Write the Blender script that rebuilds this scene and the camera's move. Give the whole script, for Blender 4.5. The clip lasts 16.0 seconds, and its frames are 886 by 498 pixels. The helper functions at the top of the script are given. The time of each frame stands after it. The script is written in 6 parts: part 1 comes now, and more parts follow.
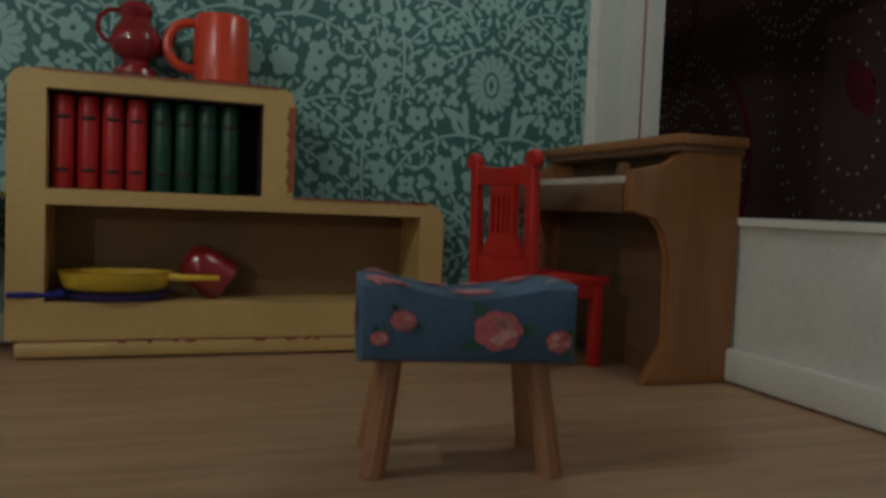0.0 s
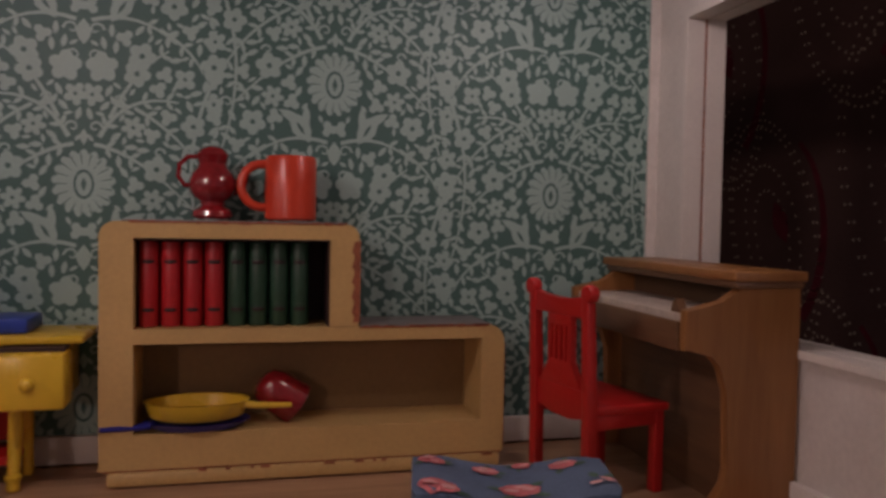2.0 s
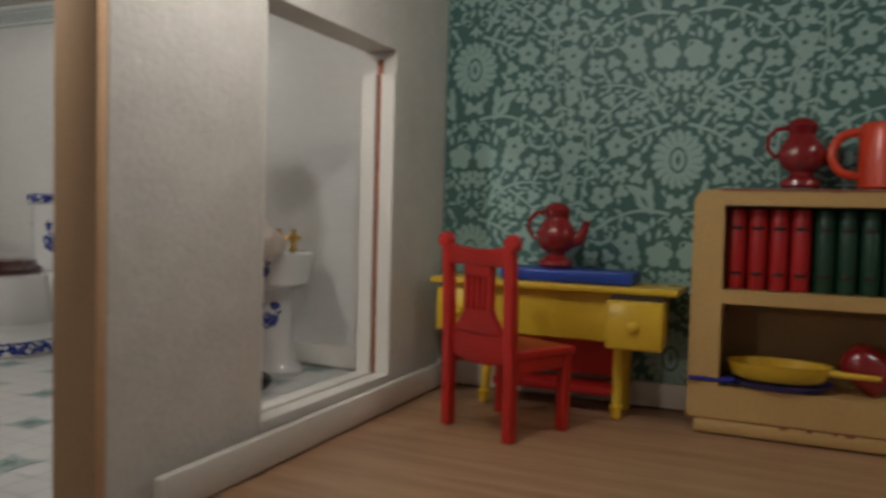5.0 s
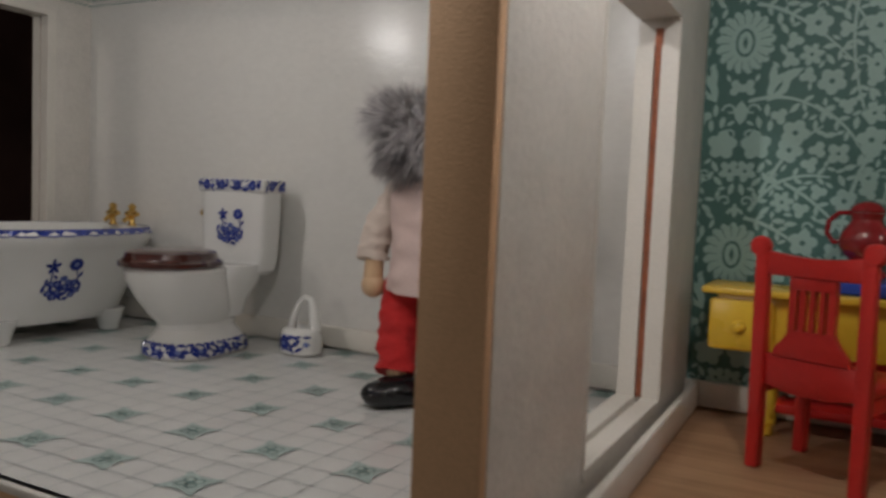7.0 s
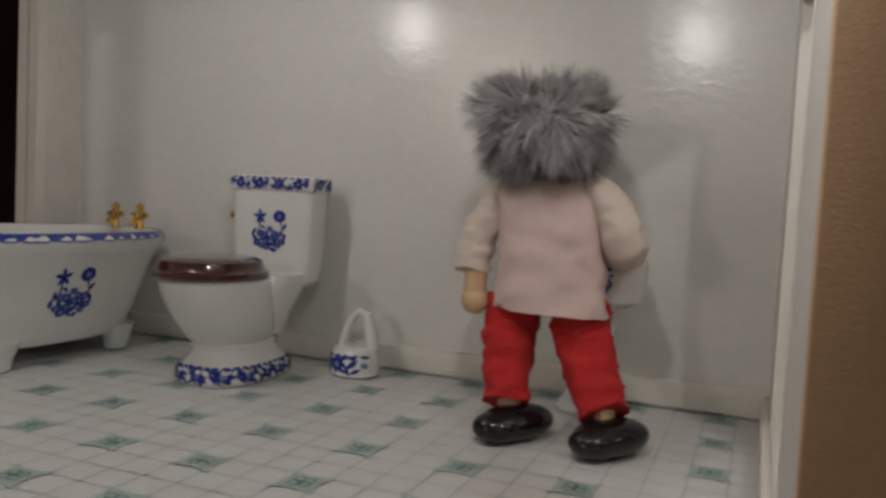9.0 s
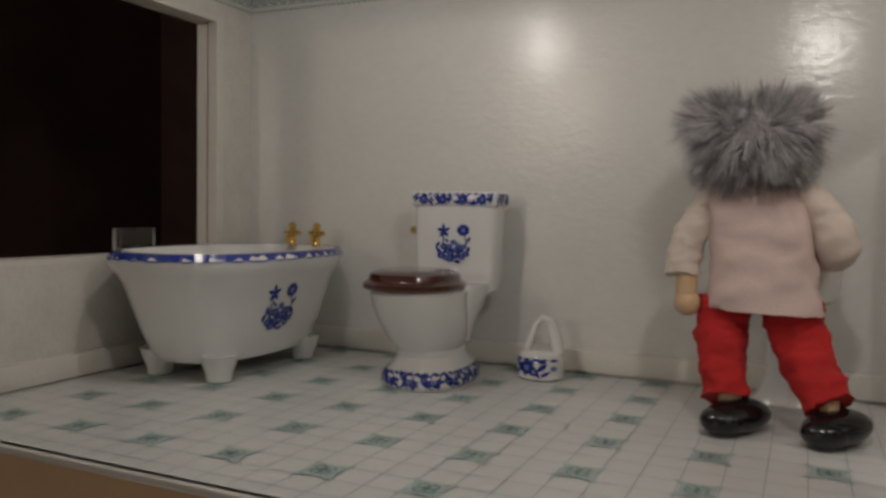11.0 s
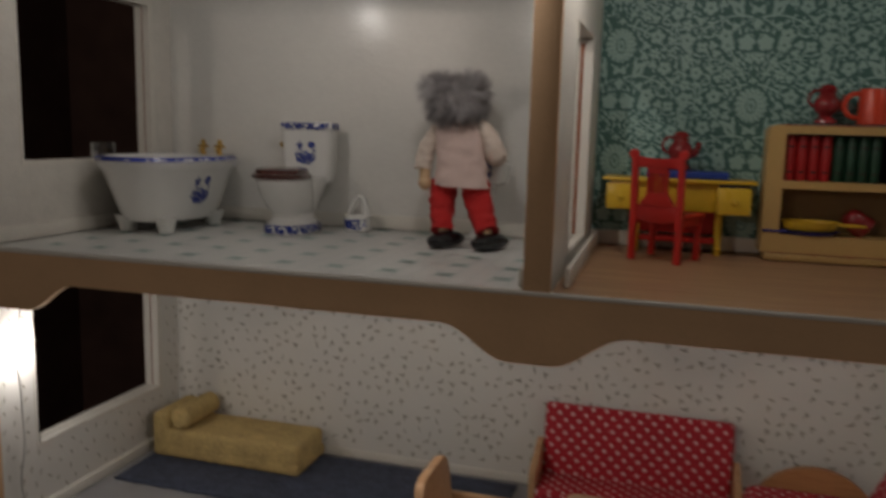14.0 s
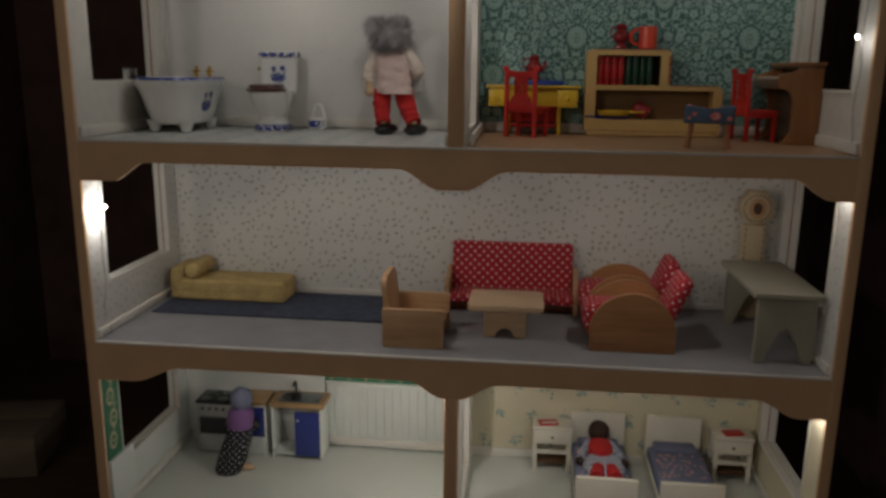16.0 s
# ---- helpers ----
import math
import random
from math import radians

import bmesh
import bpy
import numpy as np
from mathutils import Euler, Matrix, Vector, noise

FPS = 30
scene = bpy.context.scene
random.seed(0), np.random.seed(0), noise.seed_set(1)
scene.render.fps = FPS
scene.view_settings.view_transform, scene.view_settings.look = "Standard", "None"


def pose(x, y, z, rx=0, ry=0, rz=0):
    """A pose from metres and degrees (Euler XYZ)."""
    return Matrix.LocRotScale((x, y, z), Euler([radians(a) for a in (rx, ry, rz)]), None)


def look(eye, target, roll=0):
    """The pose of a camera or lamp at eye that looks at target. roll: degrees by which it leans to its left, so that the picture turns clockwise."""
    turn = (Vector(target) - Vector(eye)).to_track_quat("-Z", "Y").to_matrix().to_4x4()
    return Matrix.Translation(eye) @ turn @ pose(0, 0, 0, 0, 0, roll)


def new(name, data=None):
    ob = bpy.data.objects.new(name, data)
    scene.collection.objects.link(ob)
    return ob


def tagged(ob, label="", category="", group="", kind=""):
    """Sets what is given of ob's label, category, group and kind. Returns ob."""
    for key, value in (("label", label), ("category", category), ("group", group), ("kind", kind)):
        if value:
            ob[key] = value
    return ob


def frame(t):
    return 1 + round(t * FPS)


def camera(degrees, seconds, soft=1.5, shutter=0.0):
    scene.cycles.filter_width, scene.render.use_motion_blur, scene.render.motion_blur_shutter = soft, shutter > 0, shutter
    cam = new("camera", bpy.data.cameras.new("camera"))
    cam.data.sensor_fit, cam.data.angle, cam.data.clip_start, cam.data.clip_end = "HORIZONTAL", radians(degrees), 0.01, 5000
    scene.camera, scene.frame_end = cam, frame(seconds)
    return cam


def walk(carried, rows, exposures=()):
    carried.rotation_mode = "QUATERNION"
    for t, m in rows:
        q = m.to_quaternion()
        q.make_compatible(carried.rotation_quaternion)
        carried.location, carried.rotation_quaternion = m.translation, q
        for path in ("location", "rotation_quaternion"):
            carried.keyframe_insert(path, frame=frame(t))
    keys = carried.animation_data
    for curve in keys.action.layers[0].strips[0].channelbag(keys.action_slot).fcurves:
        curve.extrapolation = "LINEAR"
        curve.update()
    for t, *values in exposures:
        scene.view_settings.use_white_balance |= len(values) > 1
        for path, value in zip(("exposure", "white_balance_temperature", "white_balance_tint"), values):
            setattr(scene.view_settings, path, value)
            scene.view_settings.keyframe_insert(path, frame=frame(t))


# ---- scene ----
cam = camera(59.1, 16.0, soft=3.0, shutter=0.5)
PATH = [
    (0, (0.019, 0.014, 0.581), (0.685, 1.896, 0.474), 2.3),
    (0.5, (0.017, 0.019, 0.6), (0.701, 1.896, 0.511), 2.2),
    (1, (0.021, 0.019, 0.613), (0.708, 1.896, 0.532), 1.8),
    (1.5, (0.024, 0.008, 0.624), (0.617, 1.917, 0.555), 1.2),
    (2, (0.022, 0.004, 0.627), (0.498, 1.945, 0.553), 1.0),
    (2.5, (0.021, 0.001, 0.624), (0.38, 1.967, 0.543), 0.8),
    (3, (0.019, -0.006, 0.62), (0.185, 1.985, 0.529), 0.8),
    (3.5, (0.015, -0.006, 0.613), (-0.078, 1.989, 0.511), 1.0),
    (4, (0.015, -0.008, 0.612), (-0.344, 1.957, 0.514), 1.0),
    (4.5, (0.013, -0.017, 0.615), (-0.609, 1.882, 0.524), 1.0),
    (5, (0.003, -0.024, 0.611), (-0.807, 1.803, 0.522), 1.5),
    (5.2, (-0.005, -0.028, 0.614), (-0.859, 1.778, 0.504), 1.6),
    (7.3, (-0.119, -0.012, 0.613), (-1.049, 1.754, 0.478), 2.4),
    (7.5, (-0.129, -0.011, 0.613), (-1.033, 1.768, 0.481), 2.5),
    (8, (-0.15, -0.01, 0.614), (-1.003, 1.795, 0.494), 2.8),
    (8.5, (-0.174, -0.004, 0.612), (-0.93, 1.843, 0.488), 3.3),
    (9, (-0.193, -0.005, 0.609), (-0.945, 1.845, 0.49), 2.9),
    (9.5, (-0.216, -0.01, 0.61), (-1.059, 1.8, 0.506), 2.4),
    (10, (-0.23, -0.02, 0.61), (-1.118, 1.77, 0.515), 2.1),
    (10.2, (-0.239, -0.025, 0.61), (-1.132, 1.762, 0.516), 2.2),
    (12.3, (-0.257, -0.144, 0.603), (-0.837, 1.768, 0.493), 1.0),
    (12.5, (-0.253, -0.161, 0.604), (-0.793, 1.762, 0.496), 1.6),
    (13, (-0.217, -0.211, 0.615), (-0.735, 1.714, 0.455), 0.5),
    (13.5, (-0.155, -0.274, 0.61), (-0.768, 1.619, 0.407), 0.7),
    (14, (-0.103, -0.322, 0.613), (-0.656, 1.577, 0.315), 1.5),
    (14.5, (-0.079, -0.355, 0.62), (-0.469, 1.56, 0.193), 2.9),
    (15, (-0.028, -0.42, 0.609), (-0.43, 1.482, 0.139), 3.3),
    (15.5, (-0.057, -0.541, 0.596), (-0.375, 1.374, 0.116), 2.1),
    (16, (-0.1, -0.67, 0.595), (-0.313, 1.269, 0.154), 0.7),
]
walk(cam, [(t, look(eye, target, roll)) for t, eye, target, roll in PATH], exposures=[(0, -0.05, 5600, -6), (0.5, -0.03, 5600, -4), (1, -0.01, 6050, 9), (1.5, 0.04, 6650, 26), (2, 0.10, 7000, 42), (2.5, 0.13, 6850, 52), (3.5, 0.10, 6650, 50), (4.5, 0.13, 6500, 26), (5, 0.15, 6300, 8), (7.5, 0.12, 6250, 11), (10, 0.12, 6400, 9), (12.5, -0.28, 6600, 11), (15, -0.46, 6450, 10), (16, -0.42, 6350, 8)])

# ---------------------------------------------------------------- light
world = bpy.data.worlds.new("world")
scene.world = world
world.use_nodes = True
world.node_tree.nodes["Background"].inputs[0].default_value = (1.0, 0.88, 0.78, 1)
world.node_tree.nodes["Background"].inputs[1].default_value = 0.088

COOL = (1.0, 0.95, 0.90)
LEDS = [  # place, watts
    ((-0.442, 0.195, 0.735), 0.18),
    ((-0.246, 0.118, 0.738), 0.33),
    ((-0.105, 0.172, 0.738), 0.24),
    ((0.145, 0.245, 0.738), 0.092),
    ((0.207, 0.143, 0.628), 0.012),
    ((-0.574, 0.152, 0.438), 0.19),
    ((-0.300, 0.150, 0.4925), 0.27),
    ((0.020, 0.150, 0.4925), 0.185),
    ((0.205, 0.143, 0.4830), 0.035),
    ((-0.470, 0.150, 0.2560), 0.05),
    ((-0.245, 0.150, 0.2560), 0.46),
    ((-0.020, 0.150, 0.2560), 0.28),
    ((0.205, 0.143, 0.2470), 0.06),
]
for place, watts in LEDS:
    lamp = bpy.data.lights.new("led", "POINT")
    lamp.energy, lamp.color, lamp.shadow_soft_size = watts, COOL, 0.004
    new("led_light", lamp).location = place
# the lamp of the room in front of the house
lamp = bpy.data.lights.new("room", "POINT")
lamp.energy, lamp.color, lamp.shadow_soft_size = 7.0, (1.0, 0.86, 0.72), 0.05
new("room_light", lamp).location = (-0.92, -1.45, 0.93)


# ---------------------------------------------------------------- materials
def nodes_of(name):
    m = bpy.data.materials.new(name)
    m.use_nodes = True
    return m, m.node_tree.nodes, m.node_tree.links, m.node_tree.nodes["Principled BSDF"]


def shade(c, k):
    return (min(c[0] * k, 1), min(c[1] * k, 1), min(c[2] * k, 1), 1)


def mat(name, col, rough=0.55, var=0.15, fine=900.0, coarse=30.0, bump=0.15, metal=0.0, stretch=(1, 1, 1), coat=0.0, spec=0.5):
    """A paint, cloth or plastic with grain and broad stains."""
    m, n, l, p = nodes_of(name)
    tc = n.new("ShaderNodeTexCoord")
    mp = n.new("ShaderNodeMapping")
    mp.inputs["Scale"].default_value = stretch
    l.new(tc.outputs["Object"], mp.inputs["Vector"])
    a, b = n.new("ShaderNodeTexNoise"), n.new("ShaderNodeTexNoise")
    a.inputs["Scale"].default_value, a.inputs["Detail"].default_value = fine, 3
    b.inputs["Scale"].default_value, b.inputs["Detail"].default_value = coarse, 4
    l.new(mp.outputs[0], a.inputs["Vector"])
    l.new(mp.outputs[0], b.inputs["Vector"])
    mix = n.new("ShaderNodeMath")
    mix.operation = "MULTIPLY_ADD"
    mix.inputs[1].default_value = 0.5
    l.new(a.outputs[0], mix.inputs[0])
    half = n.new("ShaderNodeMath")
    half.operation = "MULTIPLY"
    half.inputs[1].default_value = 0.5
    l.new(b.outputs[0], half.inputs[0])
    l.new(half.outputs[0], mix.inputs[2])
    ramp = n.new("ShaderNodeValToRGB")
    ramp.color_ramp.elements[0].position, ramp.color_ramp.elements[1].position = 0.3, 0.7
    ramp.color_ramp.elements[0].color, ramp.color_ramp.elements[1].color = shade(col, 1 - var), shade(col, 1 + var)
    l.new(mix.outputs[0], ramp.inputs[0])
    l.new(ramp.outputs[0], p.inputs["Base Color"])
    rr = n.new("ShaderNodeMapRange")
    rr.inputs["To Min"].default_value, rr.inputs["To Max"].default_value = max(rough - 0.08, 0.03), min(rough + 0.08, 1)
    l.new(b.outputs[0], rr.inputs["Value"])
    l.new(rr.outputs[0], p.inputs["Roughness"])
    p.inputs["Metallic"].default_value = metal
    p.inputs["Coat Weight"].default_value = coat
    p.inputs["Specular IOR Level"].default_value = spec
    if bump:
        bp = n.new("ShaderNodeBump")
        bp.inputs["Strength"].default_value, bp.inputs["Distance"].default_value = bump, 0.0006
        l.new(mix.outputs[0], bp.inputs["Height"])
        l.new(bp.outputs[0], p.inputs["Normal"])
    return m


def wood(name, c1, c2, stretch=(1, 12, 12), scale=18.0, rough=0.5, bump=0.12):
    """Wood with grain along the axis whose stretch is smallest."""
    m, n, l, p = nodes_of(name)
    tc, mp = n.new("ShaderNodeTexCoord"), n.new("ShaderNodeMapping")
    mp.inputs["Scale"].default_value = stretch
    l.new(tc.outputs["Object"], mp.inputs["Vector"])
    a, b = n.new("ShaderNodeTexNoise"), n.new("ShaderNodeTexNoise")
    a.inputs["Scale"].default_value, a.inputs["Detail"].default_value, a.inputs["Distortion"].default_value = scale, 6, 0.6
    b.inputs["Scale"].default_value, b.inputs["Detail"].default_value = scale * 6, 3
    l.new(mp.outputs[0], a.inputs["Vector"])
    l.new(mp.outputs[0], b.inputs["Vector"])
    mix = n.new("ShaderNodeMath")
    mix.operation = "MULTIPLY_ADD"
    mix.inputs[1].default_value = 0.35
    l.new(b.outputs[0], mix.inputs[0])
    k = n.new("ShaderNodeMath")
    k.operation = "MULTIPLY"
    k.inputs[1].default_value = 0.65
    l.new(a.outputs[0], k.inputs[0])
    l.new(k.outputs[0], mix.inputs[2])
    ramp = n.new("ShaderNodeValToRGB")
    ramp.color_ramp.elements[0].position, ramp.color_ramp.elements[1].position = 0.35, 0.65
    ramp.color_ramp.elements[0].color, ramp.color_ramp.elements[1].color = (*c1, 1), (*c2, 1)
    l.new(mix.outputs[0], ramp.inputs[0])
    l.new(ramp.outputs[0], p.inputs["Base Color"])
    p.inputs["Roughness"].default_value = rough
    bp = n.new("ShaderNodeBump")
    bp.inputs["Strength"].default_value, bp.inputs["Distance"].default_value = bump, 0.0005
    l.new(mix.outputs[0], bp.inputs["Height"])
    l.new(bp.outputs[0], p.inputs["Normal"])
    return m


def dotted(name, base, dot, pitch, radius, rough=0.8):
    """Cloth with rows of round dots, each row set off by half."""
    m, n, l, p = nodes_of(name)
    uv = n.new("ShaderNodeUVMap")
    masks = []
    for shift in (0.0, 0.5):
        v = n.new("ShaderNodeVectorMath")
        v.operation = "MULTIPLY_ADD"
        v.inputs[1].default_value, v.inputs[2].default_value = (1 / pitch, 1 / pitch, 0), (shift, shift, 0)
        l.new(uv.outputs[0], v.inputs[0])
        f = n.new("ShaderNodeVectorMath")
        f.operation = "FRACTION"
        l.new(v.outputs[0], f.inputs[0])
        d = n.new("ShaderNodeVectorMath")
        d.operation = "DISTANCE"
        d.inputs[1].default_value = (0.5, 0.5, 0)
        l.new(f.outputs[0], d.inputs[0])
        c = n.new("ShaderNodeMath")
        c.operation = "LESS_THAN"
        c.inputs[1].default_value = radius / pitch
        l.new(d.outputs["Value"], c.inputs[0])
        masks.append(c)
    add = n.new("ShaderNodeMath")
    add.operation = "MAXIMUM"
    l.new(masks[0].outputs[0], add.inputs[0])
    l.new(masks[1].outputs[0], add.inputs[1])
    noi = n.new("ShaderNodeTexNoise")
    noi.inputs["Scale"].default_value = 700
    tc = n.new("ShaderNodeTexCoord")
    l.new(tc.outputs["Object"], noi.inputs["Vector"])
    ramp = n.new("ShaderNodeValToRGB")
    ramp.color_ramp.elements[0].position, ramp.color_ramp.elements[1].position = 0.3, 0.7
    ramp.color_ramp.elements[0].color, ramp.color_ramp.elements[1].color = shade(base, 0.75), shade(base, 1.2)
    l.new(noi.outputs[0], ramp.inputs[0])
    mx = n.new("ShaderNodeMix")
    mx.data_type = "RGBA"
    for sock in mx.inputs:
        if sock.name == "A" and sock.type == "RGBA":
            l.new(ramp.outputs[0], sock)
        if sock.name == "B" and sock.type == "RGBA":
            sock.default_value = (*dot, 1)
    l.new(add.outputs[0], mx.inputs[0])
    l.new([o for o in mx.outputs if o.type == "RGBA"][0], p.inputs["Base Color"])
    p.inputs["Roughness"].default_value = rough
    bp = n.new("ShaderNodeBump")
    bp.inputs["Strength"].default_value, bp.inputs["Distance"].default_value = 0.3, 0.0004
    l.new(noi.outputs[0], bp.inputs["Height"])
    l.new(bp.outputs[0], p.inputs["Normal"])
    return m


BOARD = mat("raw_brown_board", (0.68, 0.44, 0.255), 0.75, 0.12, 1500, 20, 0.3)
WHITE = mat("white_wall_paint", (0.66, 0.63, 0.58), 0.5, 0.10, 420, 70, 0.9)
GLOSSY = mat("glossy_white_paper", (0.70, 0.69, 0.66), 0.23, 0.045, 330, 22, 0.65, stretch=(0.6, 1, 1))
TRIM = mat("white_trim_paint", (0.70, 0.67, 0.61), 0.5, 0.07, 700, 40, 0.35)
GREEN = mat("green_wallpaper", (0.056, 0.142, 0.124), 0.55, 0.08, 700, 14, 0.1)
SAGE = mat("pale_sage_print", (0.30, 0.455, 0.415), 0.55, 0.08, 700, 14, 0.1)
CREAMPAPER = mat("white_sprig_wallpaper", (0.68, 0.66, 0.62), 0.6, 0.05, 600, 12, 0.1)
SPRIG = mat("grey_sprig_print", (0.35, 0.32, 0.27), 0.7, 0.4, 150, 90, 0.0)
LAMINATE = wood("pale_laminate", (0.31, 0.178, 0.096), (0.46, 0.285, 0.165), (1, 14, 14), 11, 0.42, 0.05)
TILE = mat("white_printed_tile_paper", (0.66, 0.66, 0.64), 0.35, 0.04, 500, 20, 0.08)
TILEGREEN = mat("green_tile_print", (0.40, 0.50, 0.475), 0.4, 0.35, 1500, 400, 0.0)
TILEDARK = mat("dark_green_tile_print", (0.16, 0.26, 0.24), 0.4, 0.2, 900, 100, 0.0)
TILELINE = mat("grey_tile_line", (0.42, 0.45, 0.45), 0.4, 0.12, 900, 90, 0.0)
FELT = mat("grey_felt", (0.27, 0.265, 0.275), 0.95, 0.15, 1200, 30, 0.8)
RUGBLUE = mat("blue_felt", (0.05, 0.062, 0.100), 0.95, 0.6, 380, 90, 1.0)
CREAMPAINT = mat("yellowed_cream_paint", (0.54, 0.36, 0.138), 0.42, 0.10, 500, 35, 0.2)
# ochre of the bookcase inside, with the compartment's shade mixed into the colour
INNERSHADED = mat("ochre_inner_paint_shaded", (0.21, 0.125, 0.045), 0.5, 0.1, 500, 35, 0.2)
WORN = mat("worn_bare_wood", (0.30, 0.095, 0.045), 0.7, 0.4, 500, 120, 0.4)
GREYTOP = mat("grey_painted_top", (0.20, 0.18, 0.17), 0.4, 0.15, 400, 40, 0.2)
REDP = mat("red_plastic", (0.52, 0.02, 0.016), 0.38, 0.1, 500, 40, 0.12)
REDBOOK = mat("red_moulded_plastic", (0.42, 0.016, 0.018), 0.4, 0.15, 500, 60, 0.25)
GREENBOOK = mat("green_moulded_plastic", (0.012, 0.055, 0.030), 0.4, 0.2, 500, 60, 0.25)
DARKGAP = mat("dark_band_and_shade", (0.03, 0.012, 0.012), 0.6, 0.2)
YELLOWP = mat("yellow_plastic", (0.72, 0.47, 0.035), 0.28, 0.06, 300, 30, 0.08)
BLUEP = mat("blue_plastic", (0.02, 0.06, 0.36), 0.35, 0.1, 300, 30, 0.1)
NAVYP = mat("dark_blue_plastic", (0.016, 0.02, 0.22), 0.3, 0.1, 300, 30, 0.1)
MAROON = mat("maroon_glaze", (0.24, 0.012, 0.015), 0.16, 0.25, 300, 60, 0.1, coat=0.6)
MUGRED = mat("orange_red_plastic", (0.62, 0.055, 0.02), 0.3, 0.07, 300, 40, 0.1)
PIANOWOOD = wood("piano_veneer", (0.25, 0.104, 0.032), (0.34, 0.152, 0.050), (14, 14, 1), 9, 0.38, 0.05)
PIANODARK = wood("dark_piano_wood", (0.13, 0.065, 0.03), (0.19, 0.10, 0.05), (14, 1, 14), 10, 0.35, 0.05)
IVORY = mat("worn_key_strip", (0.50, 0.43, 0.36), 0.45, 0.3, 600, 80, 0.2)
TEAK = wood("stool_leg_wood", (0.30, 0.13, 0.06), (0.40, 0.19, 0.09), (12, 12, 1), 14, 0.5)
STOOLBLUE = mat("blue_printed_cotton", (0.085, 0.135, 0.215), 0.9, 0.25, 1400, 60, 0.7)
ROSE = mat("pink_rose_print", (0.62, 0.16, 0.17), 0.9, 0.25, 900, 300, 0.5)
ROSEPALE = mat("pale_pink_print", (0.72, 0.36, 0.34), 0.9, 0.2, 900, 300, 0.5)
LEAFP = mat("green_leaf_print", (0.06, 0.13, 0.09), 0.9, 0.2, 900, 300, 0.5)
PORCELAIN = mat("white_porcelain", (0.74, 0.74, 0.72), 0.1, 0.03, 80, 15, 0.04, coat=0.5)
DELFT = mat("cobalt_glaze", (0.018, 0.035, 0.24), 0.14, 0.55, 1500, 500, 0.0, coat=0.4)
DELFTPALE = mat("pale_cobalt_glaze", (0.16, 0.20, 0.44), 0.14, 0.4, 1200, 300, 0.0, coat=0.4)
BRASS = mat("polished_brass", (0.75, 0.50, 0.16), 0.22, 0.1, 300, 60, 0.05, metal=1.0)
SEATBROWN = mat("dark_brown_lacquer", (0.06, 0.018, 0.014), 0.13, 0.2, 200, 30, 0.05, coat=0.6)
SHIRT = mat("cream_cotton", (0.66, 0.56, 0.49), 0.95, 0.08, 1500, 60, 0.9)
SHIRTPINK = mat("pink_washed_cotton", (0.60, 0.46, 0.42), 0.95, 0.1, 1500, 60, 0.9)
PANTS = mat("red_felt_cloth", (0.45, 0.016, 0.016), 0.95, 0.2, 1300, 90, 1.0)
SHOE = mat("black_gloss_lacquer", (0.008, 0.008, 0.009), 0.12, 0.2, 100, 20, 0.0)
BEAD = mat("bare_beech_bead", (0.55, 0.37, 0.22), 0.45, 0.1)
HAIR = mat("grey_fur", (0.335, 0.315, 0.32), 0.7, 0.35, 400, 120, 0.0)
HAIRPALE = mat("pale_grey_fur", (0.47, 0.45, 0.455), 0.7, 0.25, 400, 120, 0.0)
PINE = wood("light_birch", (0.45, 0.255, 0.125), (0.58, 0.355, 0.19), (1, 12, 12), 14, 0.5)
PINEDARK = wood("amber_plywood", (0.34, 0.155, 0.06), (0.46, 0.23, 0.10), (1, 14, 14), 12, 0.45)
PALEBIRCH = wood("pale_birch", (0.56, 0.39, 0.235), (0.68, 0.50, 0.325), (1, 12, 12), 14, 0.5)
FOAM = mat("yellow_towelling", (0.50, 0.365, 0.15), 0.95, 0.32, 420, 60, 1.0)
POLKA = dotted("red_polka_cotton", (0.40, 0.012, 0.025), (0.66, 0.46, 0.45), 0.0116, 0.0017)
BLACKDOT = dotted("black_spotted_cotton", (0.012, 0.012, 0.016), (0.6, 0.6, 0.6), 0.0085, 0.0009)
SKIRTDOT = dotted("white_blue_spotted_cotton", (0.50, 0.50, 0.52), (0.10, 0.13, 0.25), 0.0085, 0.0022)
GREYWOOD = mat("grey_limed_wood", (0.35, 0.325, 0.25), 0.6, 0.14, 500, 50, 0.3, stretch=(8, 1, 8))
CLOCKWOOD = mat("cream_stained_wood", (0.58, 0.46, 0.29), 0.5, 0.08)
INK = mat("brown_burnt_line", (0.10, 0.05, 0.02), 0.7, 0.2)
WHITEWOOD = mat("white_lacquered_wood", (0.68, 0.64, 0.55), 0.4, 0.05)
KFLOOR = mat("pale_kitchen_floor", (0.60, 0.62, 0.57), 0.5, 0.05, 400, 18, 0.15)
BEADB = mat("white_beadboard", (0.70, 0.72, 0.68), 0.5, 0.05, 500, 30, 0.2)
KGREEN = mat("dark_green_wallpaper", (0.04, 0.17, 0.09), 0.6, 0.15)
KCREAM = mat("tan_leaf_print", (0.45, 0.38, 0.25), 0.6, 0.3)
BEDPAPER = mat("cream_flower_wallpaper", (0.62, 0.56, 0.40), 0.6, 0.07, 500, 12, 0.1)
BEDBLUE = mat("blue_flower_print", (0.27, 0.345, 0.315), 0.6, 0.35, 900, 300, 0.0)
QUILT = mat("blue_quilt_cotton", (0.15, 0.165, 0.25), 0.95, 0.2, 900, 60, 0.7)
COUNTER = wood("beech_counter", (0.36, 0.22, 0.10), (0.45, 0.29, 0.14), (1, 10, 10), 14)
STEEL = mat("grey_sink_steel", (0.20, 0.22, 0.22), 0.3, 0.2, 300, 60, 0.1, metal=0.7)
